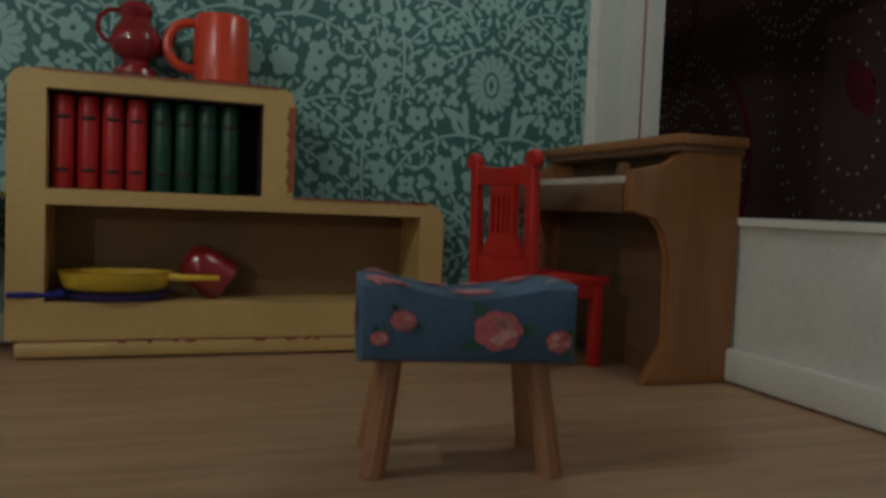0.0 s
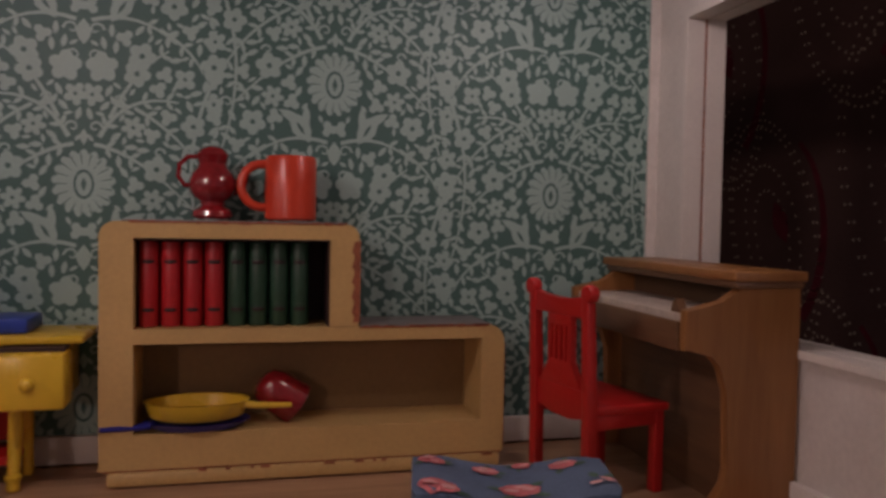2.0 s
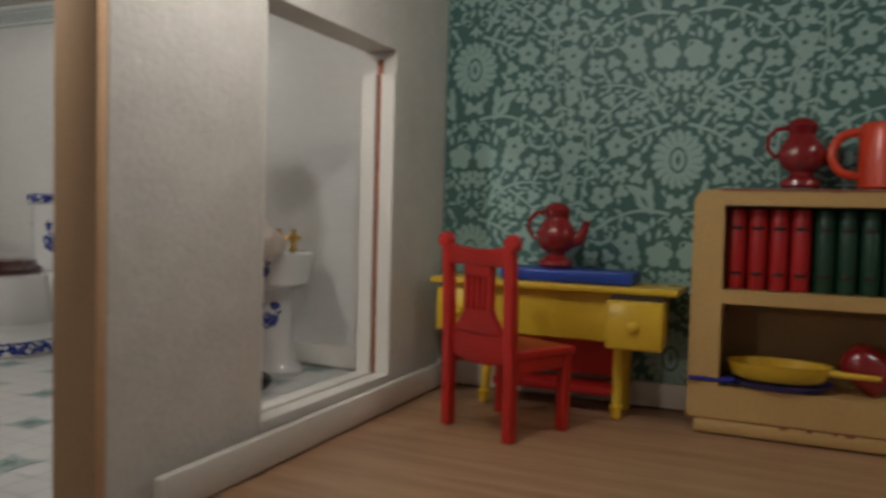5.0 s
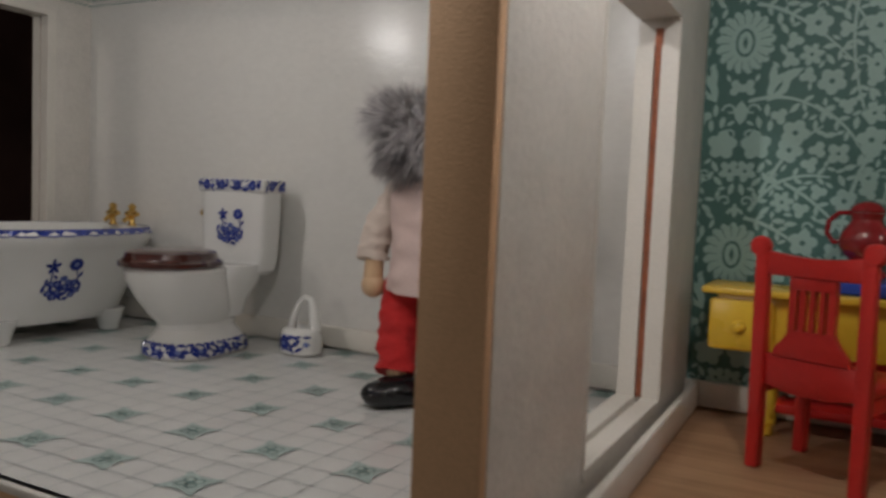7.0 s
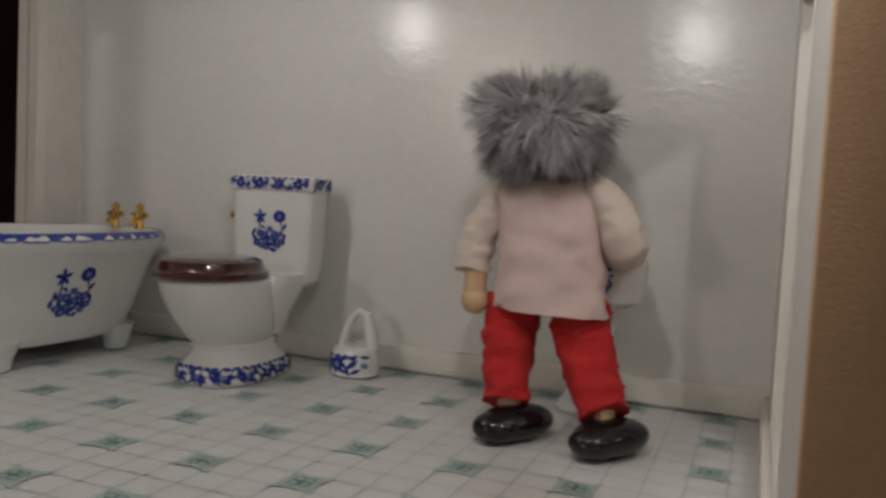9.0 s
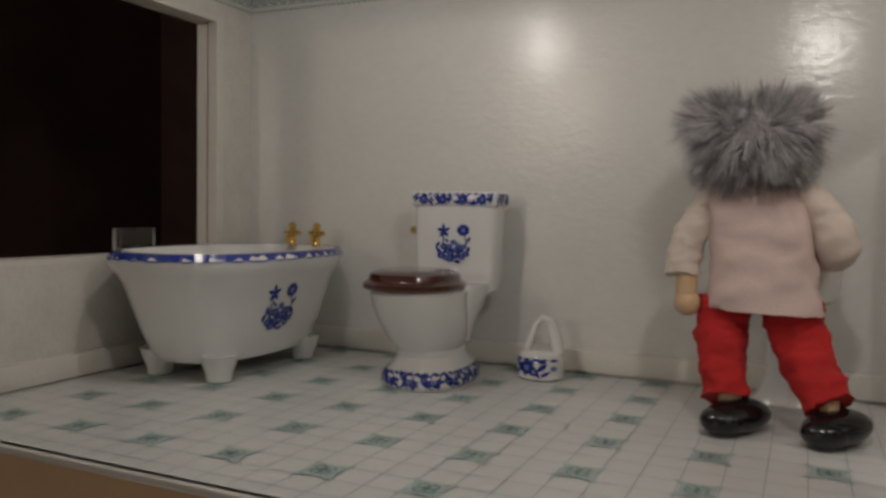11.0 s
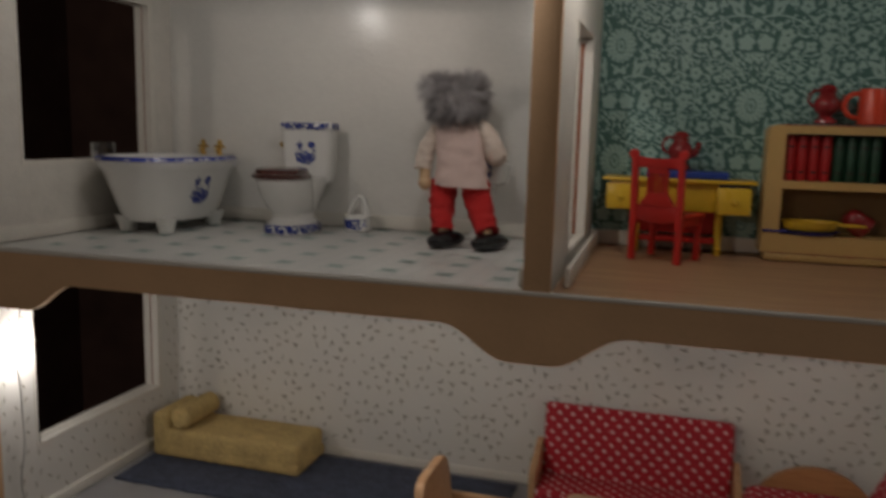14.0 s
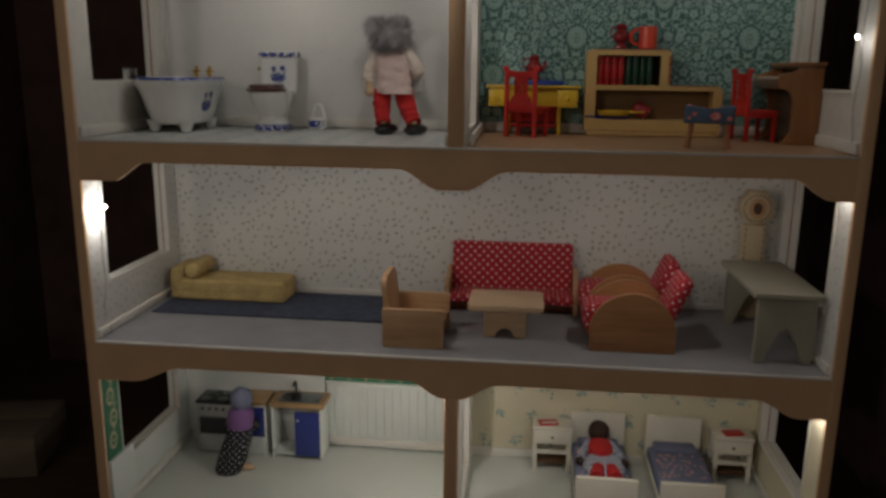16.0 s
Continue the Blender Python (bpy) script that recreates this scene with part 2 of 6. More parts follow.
CABBLUE = mat("blue_cupboard_paint", (0.03, 0.045, 0.22), 0.35, 0.1)
LILAC = mat("purple_knit", (0.20, 0.10, 0.26), 0.9, 0.2)
LILACGREY = mat("grey_blue_kerchief", (0.17, 0.18, 0.27), 0.9, 0.2)
STOVEW = mat("old_white_enamel", (0.36, 0.36, 0.34), 0.35, 0.15)
BLACKP = mat("black_enamel", (0.012, 0.012, 0.012), 0.3, 0.3)
DOLLBROWN = mat("dark_brown_yarn", (0.04, 0.018, 0.012), 0.85, 0.3)
CLOTH = mat("black_maroon_cloth", (0.095, 0.056, 0.047), 0.95, 0.4, 900, 12, 0.4, spec=0.1)
CLOTHSIDE = mat("black_brown_printed_cloth", (0.135, 0.080, 0.072), 0.95, 0.45, 900, 12, 0.4, spec=0.1)
CLOTHRED = mat("maroon_paisley_print", (0.17, 0.026, 0.04), 0.95, 0.4, 900, 60, 0.2, spec=0.1)
CLOTHDOT = mat("cream_stitch_print", (0.50, 0.40, 0.30), 0.9, 0.2)
CARTON = mat("brown_cardboard", (0.16, 0.12, 0.08), 0.85, 0.15)
TABLEWOOD = wood("dark_table", (0.05, 0.03, 0.02), (0.09, 0.05, 0.03), (1, 10, 10), 6)
WIRE = mat("clear_pvc_wire", (0.45, 0.44, 0.42), 0.3, 0.1)
CLEAR, _n, _l, _p = nodes_of("clear_plastic")
_p.inputs["Transmission Weight"].default_value, _p.inputs["Roughness"].default_value = 1.0, 0.12
GLOW, _n, _l, _p = nodes_of("lit_led")
_p.inputs["Emission Color"].default_value, _p.inputs["Emission Strength"].default_value = (1, 0.95, 0.86, 1), 25.0


# ---------------------------------------------------------------- mesh helpers
def box_uv(bm):
    uv = bm.loops.layers.uv.verify()
    for f in bm.faces:
        f.normal_update()
        n = [abs(c) for c in f.normal]
        i, j = ((1, 2), (0, 2), (0, 1))[n.index(max(n))]
        for lp in f.loops:
            lp[uv].uv = (lp.vert.co[i], lp.vert.co[j])


def finish(name, bm, mats, smooth=True, angle=35):
    if not isinstance(mats, (list, tuple)):
        mats = [mats]
    bmesh.ops.recalc_face_normals(bm, faces=bm.faces[:])
    box_uv(bm)
    me = bpy.data.meshes.new(name)
    bm.to_mesh(me)
    bm.free()
    for m in mats:
        me.materials.append(m)
    if smooth:
        me.shade_smooth()
        me.set_sharp_from_angle(angle=radians(angle))
    return me


def part(name, bm, material, parent=None, label="", smooth=True):
    ob = new(name, finish(name, bm, material, smooth))
    ob.parent = parent
    return tagged(ob, label)


def structure(name, bm, material, label, category="wall", smooth=True):
    return tagged(part(name, bm, material, None, "", smooth), label, category, "", "structure")


def thing(name, place, label, category, group="", turn=0.0):
    ob = new(name)
    ob.empty_display_size = 0.01
    ob.matrix_basis = pose(*place, 0, 0, turn)
    return tagged(ob, label, category, group, "object")


def mesh():
    return bmesh.new()


def box(bm, x0, x1, y0, y1, z0, z1, bevel=0.0, segs=2):
    made = bmesh.ops.create_cube(bm, size=1.0)["verts"]
    for v in made:
        v.co = Vector(((x0 + x1) / 2 + v.co.x * (x1 - x0), (y0 + y1) / 2 + v.co.y * (y1 - y0), (z0 + z1) / 2 + v.co.z * (z1 - z0)))
    if bevel:
        edges = list({e for v in made for e in v.link_edges})
        bmesh.ops.bevel(bm, geom=edges, offset=bevel, segments=segs, profile=0.5, affect="EDGES")
    return bm


def prism(bm, poly, axis, d0, d1, bevel=0.0):
    """A closed outline, in the two axes other than `axis` in order, pushed from d0 to d1."""
    def place(p, d):
        return {"x": (d, p[0], p[1]), "y": (p[0], d, p[1]), "z": (p[0], p[1], d)}[axis]
    a = [bm.verts.new(place(p, d0)) for p in poly]
    b = [bm.verts.new(place(p, d1)) for p in poly]
    caps = [bm.faces.new(a), bm.faces.new(b[::-1])]
    n = len(poly)
    for i in range(n):
        bm.faces.new((a[i], b[i], b[(i + 1) % n], a[(i + 1) % n]))
    if bevel:
        edges = [e for f in caps for e in f.edges]
        bmesh.ops.bevel(bm, geom=edges, offset=bevel, segments=2, profile=0.5, affect="EDGES")
    return bm


def lathe(bm, profile, segs=28, at=(0, 0, 0), sx=1.0, sy=1.0, close=True):
    rings = []
    for r, z in profile:
        rings.append([bm.verts.new((at[0] + sx * r * math.cos(2 * math.pi * i / segs), at[1] + sy * r * math.sin(2 * math.pi * i / segs), at[2] + z)) for i in range(segs)])
    for a, b in zip(rings, rings[1:]):
        for i in range(segs):
            bm.faces.new((a[i], a[(i + 1) % segs], b[(i + 1) % segs], b[i]))
    if close:
        bm.faces.new(rings[0][::-1])
        bm.faces.new(rings[-1])
    return bm


def tube(bm, pts, radii, segs=8):
    pts = [Vector(p) for p in pts]
    if not isinstance(radii, (list, tuple)):
        radii = [radii] * len(pts)
    rings = []
    side = None
    for i, p in enumerate(pts):
        d = (pts[min(i + 1, len(pts) - 1)] - pts[max(i - 1, 0)]).normalized()
        if side is None:
            side = d.orthogonal().normalized()
        side = (side - d * side.dot(d)).normalized()
        up = d.cross(side)
        rings.append([bm.verts.new(p + radii[i] * (math.cos(2 * math.pi * k / segs) * side + math.sin(2 * math.pi * k / segs) * up)) for k in range(segs)])
    for a, b in zip(rings, rings[1:]):
        for k in range(segs):
            bm.faces.new((a[k], a[(k + 1) % segs], b[(k + 1) % segs], b[k]))
    bm.faces.new(rings[0][::-1])
    bm.faces.new(rings[-1])
    return bm


def arc(cx, cy, rx, ry, a0, a1, n=10):
    return [(cx + rx * math.cos(radians(a0 + (a1 - a0) * i / n)), cy + ry * math.sin(radians(a0 + (a1 - a0) * i / n))) for i in range(n + 1)]


def ball(bm, at, rx, ry=None, rz=None, u=16, v=10, m=None):
    made = bmesh.ops.create_uvsphere(bm, u_segments=u, v_segments=v, radius=1.0)["verts"]
    for p in made:
        p.co = Vector((p.co.x * rx, p.co.y * (ry or rx), p.co.z * (rz or rx)))
        if m is not None:
            p.co = m @ p.co
        p.co += Vector(at)
    return bm


def painted(bm, index, start):
    bm.faces.ensure_lookup_table()
    for f in bm.faces[start:]:
        f.material_index = index


# flat shapes for prints: lists of (u, v)
def blossom(cx, cy, r, n=5, rot=0.0, sy=1.0, depth=0.3):
    k = n * 4
    return [(cx + r * (1 - depth + depth * abs(math.cos(n * math.pi * i / k))) * math.cos(rot + 2 * math.pi * i / k),
             cy + sy * r * (1 - depth + depth * abs(math.cos(n * math.pi * i / k))) * math.sin(rot + 2 * math.pi * i / k)) for i in range(k)]


def leaf(cx, cy, length, width, ang):
    c, s = math.cos(ang), math.sin(ang)
    pts = [(-0.5, 0), (-0.25, 0.36), (0.0, 0.5), (0.25, 0.36), (0.5, 0), (0.25, -0.36), (0.0, -0.5), (-0.25, -0.36)]
    return [(cx + c * a * length - s * b * width, cy + s * a * length + c * b * width) for a, b in pts]


def ribbon(pts, w0, w1):
    left, right = [], []
    for i, (x, y) in enumerate(pts):
        ax, ay = pts[max(i - 1, 0)]
        bx, by = pts[min(i + 1, len(pts) - 1)]
        d = math.hypot(bx - ax, by - ay) or 1
        nx, ny = -(by - ay) / d, (bx - ax) / d
        w = (w0 + (w1 - w0) * i / (len(pts) - 1)) / 2
        left.append((x + nx * w, y + ny * w))
        right.append((x - nx * w, y - ny * w))
    return left, right


def bez(p0, p1, p2, n=8):
    return [((1 - t) ** 2 * p0[0] + 2 * t * (1 - t) * p1[0] + t * t * p2[0], (1 - t) ** 2 * p0[1] + 2 * t * (1 - t) * p1[1] + t * t * p2[1]) for t in [i / n for i in range(n + 1)]]


def flat(bm, poly, put):
    """A flat print: a fan round the middle of the outline, put() turns (u, v) into a place."""
    cx, cy = sum(p[0] for p in poly) / len(poly), sum(p[1] for p in poly) / len(poly)
    places = [put(*p) for p in poly]
    mid = put(cx, cy)
    if mid is None or any(p is None for p in places):
        return
    c = bm.verts.new(mid)
    vs = [bm.verts.new(p) for p in places]
    for i in range(len(vs)):
        bm.faces.new((c, vs[i], vs[(i + 1) % len(vs)]))


def strip(bm, left, right, put):
    a, b = [put(*p) for p in left], [put(*p) for p in right]
    if any(p is None for p in a + b):
        return
    a, b = [bm.verts.new(p) for p in a], [bm.verts.new(p) for p in b]
    for i in range(len(a) - 1):
        bm.faces.new((a[i], a[i + 1], b[i + 1], b[i]))


def onto(base, origin, u, v, lift=0.0003):
    """put() for a print laid onto the surface of the mesh object `base`, thrown along -u x v from the origin."""
    from mathutils.bvhtree import BVHTree
    bm = bmesh.new()
    bm.from_mesh(base.data)
    tree = BVHTree.FromBMesh(bm)
    bm.free()
    origin, u, v = Vector(origin), Vector(u).normalized(), Vector(v).normalized()
    way = -u.cross(v).normalized()

    def put(a, b):
        place, normal, _, _ = tree.ray_cast(origin + u * a + v * b - way * 0.06, way)
        if place is None:
            return None
        if normal.dot(way) > 0:
            normal = -normal
        return place + normal * lift
    return put

# ---------------------------------------------------------------- the house
XL, XR, YF, YB = -0.588, 0.219, 0.132, 0.362
T = 0.012  # side and back panel
Z = (0.06, 0.29, 0.52)  # the three floors
ZTOP = 0.750
PL, PR = -0.1850, -0.1685  # the partition

structure("ground", box(mesh(), -4, 4, -4, 4, -0.76, -0.74), TABLEWOOD, "dark wooden floor of the room", "ground")
structure("table_top", box(mesh(), -1.09, 0.41, -0.02, 0.78, -0.02, 0.0, 0.003), TABLEWOOD, "dark wooden table top under the house", "table")


def holed(bm, x0, x1, y0, y1, z0, z1, oy0, oy1, oz0, oz1):
    """A panel across x with one opening."""
    box(bm, x0, x1, y0, oy0, z0, z1)
    box(bm, x0, x1, oy1, y1, z0, z1)
    box(bm, x0, x1, oy0, oy1, z0, oz0)
    box(bm, x0, x1, oy0, oy1, oz1, z1)
    bmesh.ops.remove_doubles(bm, verts=bm.verts[:], dist=1e-6)
    return bm


for k, z in enumerate(Z):
    top = Z[k + 1] if k < 2 else ZTOP
    low = z if k else 0.0
    lm = (BEADB, CREAMPAPER, WHITE)[k]
    rm = (BEDPAPER, CREAMPAPER, WHITE)[k]
    structure(f"wall_left_{k + 1}", holed(mesh(), XL - T, XL, YF + 0.003, YB, low, top, 0.170, 0.334, z + 0.060, z + 0.204), lm,
              ("white-painted side wall with a window opening", "white sprigged side wall with a window opening", "matt white side wall with a window opening")[k])
    structure(f"wall_right_{k + 1}", holed(mesh(), XR, XR + T, YF + 0.003, YB, low, top, 0.170, 0.334, z + 0.060, z + 0.204), rm,
              ("cream flowered side wall with a window opening", "white sprigged side wall with a window opening", "white-painted side wall with a window opening")[k])
    # lining of each window with the groove for its pane
    for tag, xa, xb in (("left", XL - T - 0.003, XL), ("right", XR - 0.0015, XR + T + 0.006)):
        bm = mesh()
        far = 0.3305 if tag == "left" else 0.334
        c = (xa + xb) / 2
        for a, b in ((xa, c - 0.0013), (c + 0.0013, xb + 0.0)):
            a, b = a - 0.0004, b + 0.0004
            box(bm, a, b, far - 0.002, 0.3345, z + 0.0585, z + 0.206)
            box(bm, a, b, 0.1695, 0.172, z + 0.0585, z + 0.206)
            box(bm, a, b, 0.172, far - 0.002, z + 0.0585, z + 0.0615)
            box(bm, a, b, 0.172, far - 0.002, z + 0.2025, z + 0.206)
        win = structure(f"window_{tag}_{k + 1}", bm, TRIM, "empty window opening lined with white strips", "window")
        g = mesh()
        box(g, c - 0.0012, c + 0.0012, far - 0.0008, far + 0.0004, z + 0.0615, z + 0.2025)
        box(g, c - 0.0012, c + 0.0012, 0.1697, 0.1707, z + 0.060, z + 0.2045)
        part("groove", g, WORN, win, "dark groove for the missing pane")

structure("wall_back_bathroom", box(mesh(), XL - T, (PL + PR) / 2, YB, YB + T, Z[2], ZTOP), GLOSSY, "glossy white papered back wall")
back_living = structure("wall_back_living", box(mesh(), (PL + PR) / 2, XR + T, YB, YB + T, Z[2], ZTOP), GREEN, "green floral wallpapered back wall")
back_parlour = structure("wall_back_parlour", box(mesh(), XL - T, XR + T, YB, YB + T, Z[1], Z[2]), CREAMPAPER, "white back wall papered with small grey sprigs")
back_kitchen = structure("wall_back_kitchen", box(mesh(), XL - T, (PL + PR) / 2, YB, YB + T, 0, Z[1]), KGREEN, "green papered kitchen back wall")
back_bedroom = structure("wall_back_bedroom", box(mesh(), (PL + PR) / 2, XR + T, YB, YB + T, 0, Z[1]), BEDPAPER, "cream back wall papered with blue flowers")

# partition walls with a doorway
part_top = structure("wall_partition_top", holed(mesh(), PL, PR, YF + 0.003, YB, Z[2], ZTOP, 0.203, 0.304, Z[2] + 0.012, 0.687), WHITE, "white partition wall with a doorway")
structure("wall_partition_ground", holed(mesh(), PL, PR, YF + 0.003, YB, Z[0], Z[1] - 0.02, 0.203, 0.304, Z[0] + 0.012, 0.224), WHITE, "white partition wall with a doorway")
for k in (0, 2):
    bm = mesh()
    c, z = (PL + PR) / 2, Z[k]
    for a, b in ((PL - 0.0004, c - 0.0015), (c + 0.0015, PR + 0.0004)):
        box(bm, a, b, 0.3015, 0.3045, z + 0.012, z + 0.156)
        box(bm, a, b, 0.2025, 0.2045, z + 0.012, z + 0.167)
        box(bm, a, b, 0.2045, 0.3015, z + 0.011, z + 0.0145)
    frame_ob = structure(f"door_{k + 1}", bm, TRIM, "open doorway lined with thick white strips", "doorway")
    part("groove", box(mesh(), c - 0.0014, c + 0.0014, 0.303, 0.3038, z + 0.0145, z + 0.163), WORN, frame_ob, "dark brown groove for the missing door")

# floors: board, front edge, bracket shape
structure("floor_living", box(mesh(), PR, XR, YF + 0.0005, YB, Z[2] - 0.003, Z[2]), LAMINATE, "pale laminate floor", "floor")
structure("floor_bathroom", box(mesh(), XL, PL, YF + 0.0005, YB, Z[2] - 0.003, Z[2]), TILE, "white printed tile floor with green stars", "floor")
structure("floor_doorway", box(mesh(), PL, PR, YF + 0.003, YB, Z[2] - 0.003, Z[2]), WHITE, "white floor strip under the partition", "floor")
structure("floor_parlour", box(mesh(), XL, XR, YF + 0.004, YB, Z[1] - 0.003, Z[1]), FELT, "grey felt floor", "floor")
structure("floor_kitchen", box(mesh(), XL, PL, YF, YB, Z[0] - 0.003, Z[0]), KFLOOR, "pale kitchen floor", "floor")
structure("floor_bedroom", box(mesh(), PL, XR, YF, YB, Z[0] - 0.003, Z[0]), KFLOOR, "pale bedroom floor", "floor")
for k in (1, 2):
    structure(f"ceiling_{k}", box(mesh(), XL, XR, YF + 0.004, YB, Z[k] - 0.018, Z[k] - 0.0035), WHITE, "white painted ceiling", "ceiling")
structure("ceiling_3", box(mesh(), XL - T, XR + T, YF, YB + T, ZTOP, ZTOP + 0.014), WHITE, "white painted ceiling", "ceiling")
structure("base_board", box(mesh(), XL, XR, YF, YB, 0.0, Z[0] - 0.0035), BOARD, "brown board base of the house", "base")


def fascia(name, zt, zb, drop, left, mid, right):
    """The front of a floor: a long board whose lower edge swings down into a bracket at both ends and in the middle."""
    def swing(x0, z0, x1, z1, n=8):
        return [(x0 + (x1 - x0) * i / n, z0 + (z1 - z0) * (3 * (i / n) ** 2 - 2 * (i / n) ** 3)) for i in range(n + 1)]
    low = zb - drop
    pts = [(XL, zt), (XL, low)]
    pts += swing(left[0], low, left[1], zb)
    pts += swing(mid[0], zb, mid[1], low) + swing(mid[2], low, mid[3], zb)
    pts += swing(right[0], zb, right[1], low)
    pts += [(XR, low), (XR, zt)]
    bm = prism(mesh(), pts, "y", YF - 0.001, YF + 0.004)
    ob = structure(name, bm, BOARD, "brown board floor edge with curved brackets", "floor edge")
    part("edge_strip", box(mesh(), XL, XR, YF - 0.0016, YF + 0.0035, zt, zt + 0.0028, 0.0006), TRIM, ob, "white painted upper edge")
    return ob


fascia("fascia_top", Z[2] - 0.0028, 0.496, 0.021, (-0.552, -0.512), (-0.235, -0.193, -0.166, -0.122), (0.158, 0.198))
fascia("fascia_middle", Z[1] - 0.0028, 0.262, 0.019, (-0.545, -0.487), (-0.226, -0.186, -0.168, -0.127), (0.146, 0.190))
structure("fascia_bottom", box(mesh(), XL, XR, YF - 0.001, YF, 0.0, Z[0]), BOARD, "brown board plinth", "floor edge")
for name, a, b in (("post_left", XL - T, XL), ("post_right", XR, XR + T)):
    structure(name, box(mesh(), a, b, YF - 0.001, YF + 0.003, 0.0, ZTOP, 0.0006), BOARD, "brown raw board edge of the side wall", "post")
structure("post_middle_top", box(mesh(), PL, PR, YF - 0.001, YF + 0.003, Z[2], ZTOP, 0.0006), BOARD, "brown raw board edge of the partition", "post")
structure("post_middle_ground", box(mesh(), PL + 0.001, PR - 0.001, YF - 0.001, YF + 0.003, Z[0], 0.243, 0.0006), BOARD, "brown raw board edge of the partition", "post")
structure("fascia_roof", box(mesh(), XL - T, XR + T, YF - 0.001, YF, ZTOP - 0.004, ZTOP + 0.014), BOARD, "brown board upper edge", "floor edge")


def skirting(name, pieces, material=TRIM):
    for a in pieces:
        structure(name, box(mesh(), *a, 0.0008), material, "white painted skirting board", "skirting")


H, D = 0.012, 0.0035
z = Z[2] + 0.0008
skirting("baseboard", [
    (PR, 0.150, YB - D, YB, z, z + H), (0.150, XR - D, YB - D, YB, z, z + H),
    (XR - D, XR, YF + 0.004, YB, z, z + H), (PL - D, PL, YF + 0.004, YB - D, z, z + H),
    (XL + D, PL, YB - D, YB, z + 0.001, z + 0.013), (XL, XL + D, YF + 0.004, YB, z, z + H)])
structure("baseboard", prism(mesh(), [(-0.1622, 0.146), (-0.1588, 0.146), (-0.1618, YB - D - 0.0005), (-0.1650, YB - D - 0.0005)], "z", z, z + H, 0.0006), TRIM, "loose white skirting board leaning out from the partition", "skirting")
structure("trim_corner", box(mesh(), XR - 0.0048, XR, YB - 0.0014, YB, Z[2] + 0.0135, ZTOP), WHITE, "white painted strip in the corner of the room", "trim")
z = Z[1] + 0.0008
skirting("baseboard", [(XL, XL + D, YF + 0.006, YB, z, z + 0.010), (XR - D, XR, YF + 0.006, YB, z, z + 0.010), (XL + D, XR - D, YB - 0.002, YB, z, z + 0.008)])
z = Z[0] + 0.0008
skirting("baseboard", [(XL, XL + D, YF + 0.006, YB, z, z + H), (XR - D, XR, YF + 0.006, YB, z, z + H), (-0.38, PL, YB - D - 0.002, YB - 0.002, z + 0.002, z + 0.014), (PR, XR, YB - D, YB, z, z + H)])

# green living-room paper: printed motif, mirrored, in half-drop repeat
rng = random.Random(4)
CW, CH = 0.105, 0.095
half = CW / 2
stems = [
    (bez((0.006, 0.020), (0.016, 0.040), (0.038, 0.036)), 0.0020, 0.0009),
    (bez((0.010, 0.028), (0.020, 0.050), (0.034, 0.058)), 0.0018, 0.0008),
    (bez((0.004, 0.017), (0.022, 0.014), (0.044, -0.010)), 0.0018, 0.0008),
    (bez((0.020, 0.033), (0.040, 0.022), (0.049, 0.004)), 0.0016, 0.0008),
    (bez((0.003, -0.026), (0.022, -0.020), (0.037, -0.034)), 0.0018, 0.0008),
    (bez((0.0520, 0.046), (0.036, 0.010), (0.0490, -0.030)), 0.0018, 0.0009),
    (bez((0.030, -0.028), (0.044, -0.036), (0.048, -0.046)), 0.0016, 0.0008),
]
curls = [(0.0045, 0.024, 0.0030), (0.0048, -0.030, 0.0034), (0.0040, -0.041, 0.0030), (0.047, -0.010, 0.0030), (0.014, 0.036, 0.0026), (0.030, 0.014, 0.0026)]
fixed = [(0, 0, 0.0145), (0.0150, -0.020, 0.0085), (0.0075, -0.0455, 0.0075), (0.0, -0.031, 0.004)]
shapes, rings, cores = [], [], []
for x, y, r in ((0.029, 0.007, 0.0062), (0.044, 0.026, 0.0055), (0.021, 0.0475, 0.0058), (0.036, -0.018, 0.006), (0.0525, -0.043, 0.006), (0.023, -0.040, 0.0062), (0.0525, 0.036, 0.0045)):
    shapes.append(blossom(x, y, r, 5, rng.random() * 6))
    cores.append(blossom(x, y, r * 0.22, 5))
    fixed.append((x, y, r + 0.0006))
for pts, w0, w1 in stems:
    fixed += [(u, v, 0.0004 + w0 / 2) for u, v in pts]
for x, y, r in curls:
    fixed.append((x, y, r + 0.0004))
for pts, w0, w1 in stems:
    for k in range(1, len(pts) - 1, 2):
        (ax, ay), (bx, by) = pts[k - 1], pts[k + 1]
        t = math.atan2(by - ay, bx - ax)
        for sd in (1, -1):
            x, y = pts[k][0] + 0.0026 * math.cos(t + sd * 0.9), pts[k][1] + 0.0026 * math.sin(t + sd * 0.9)
            if 0.0005 < x < half and all(math.hypot(x - a, y - b) > 0.0012 + c for a, b, c in fixed[:11]):
                shapes.append(leaf(x, y, 0.0050, 0.0020, t + sd * 0.9))
                fixed.append((x, y, 0.0014))
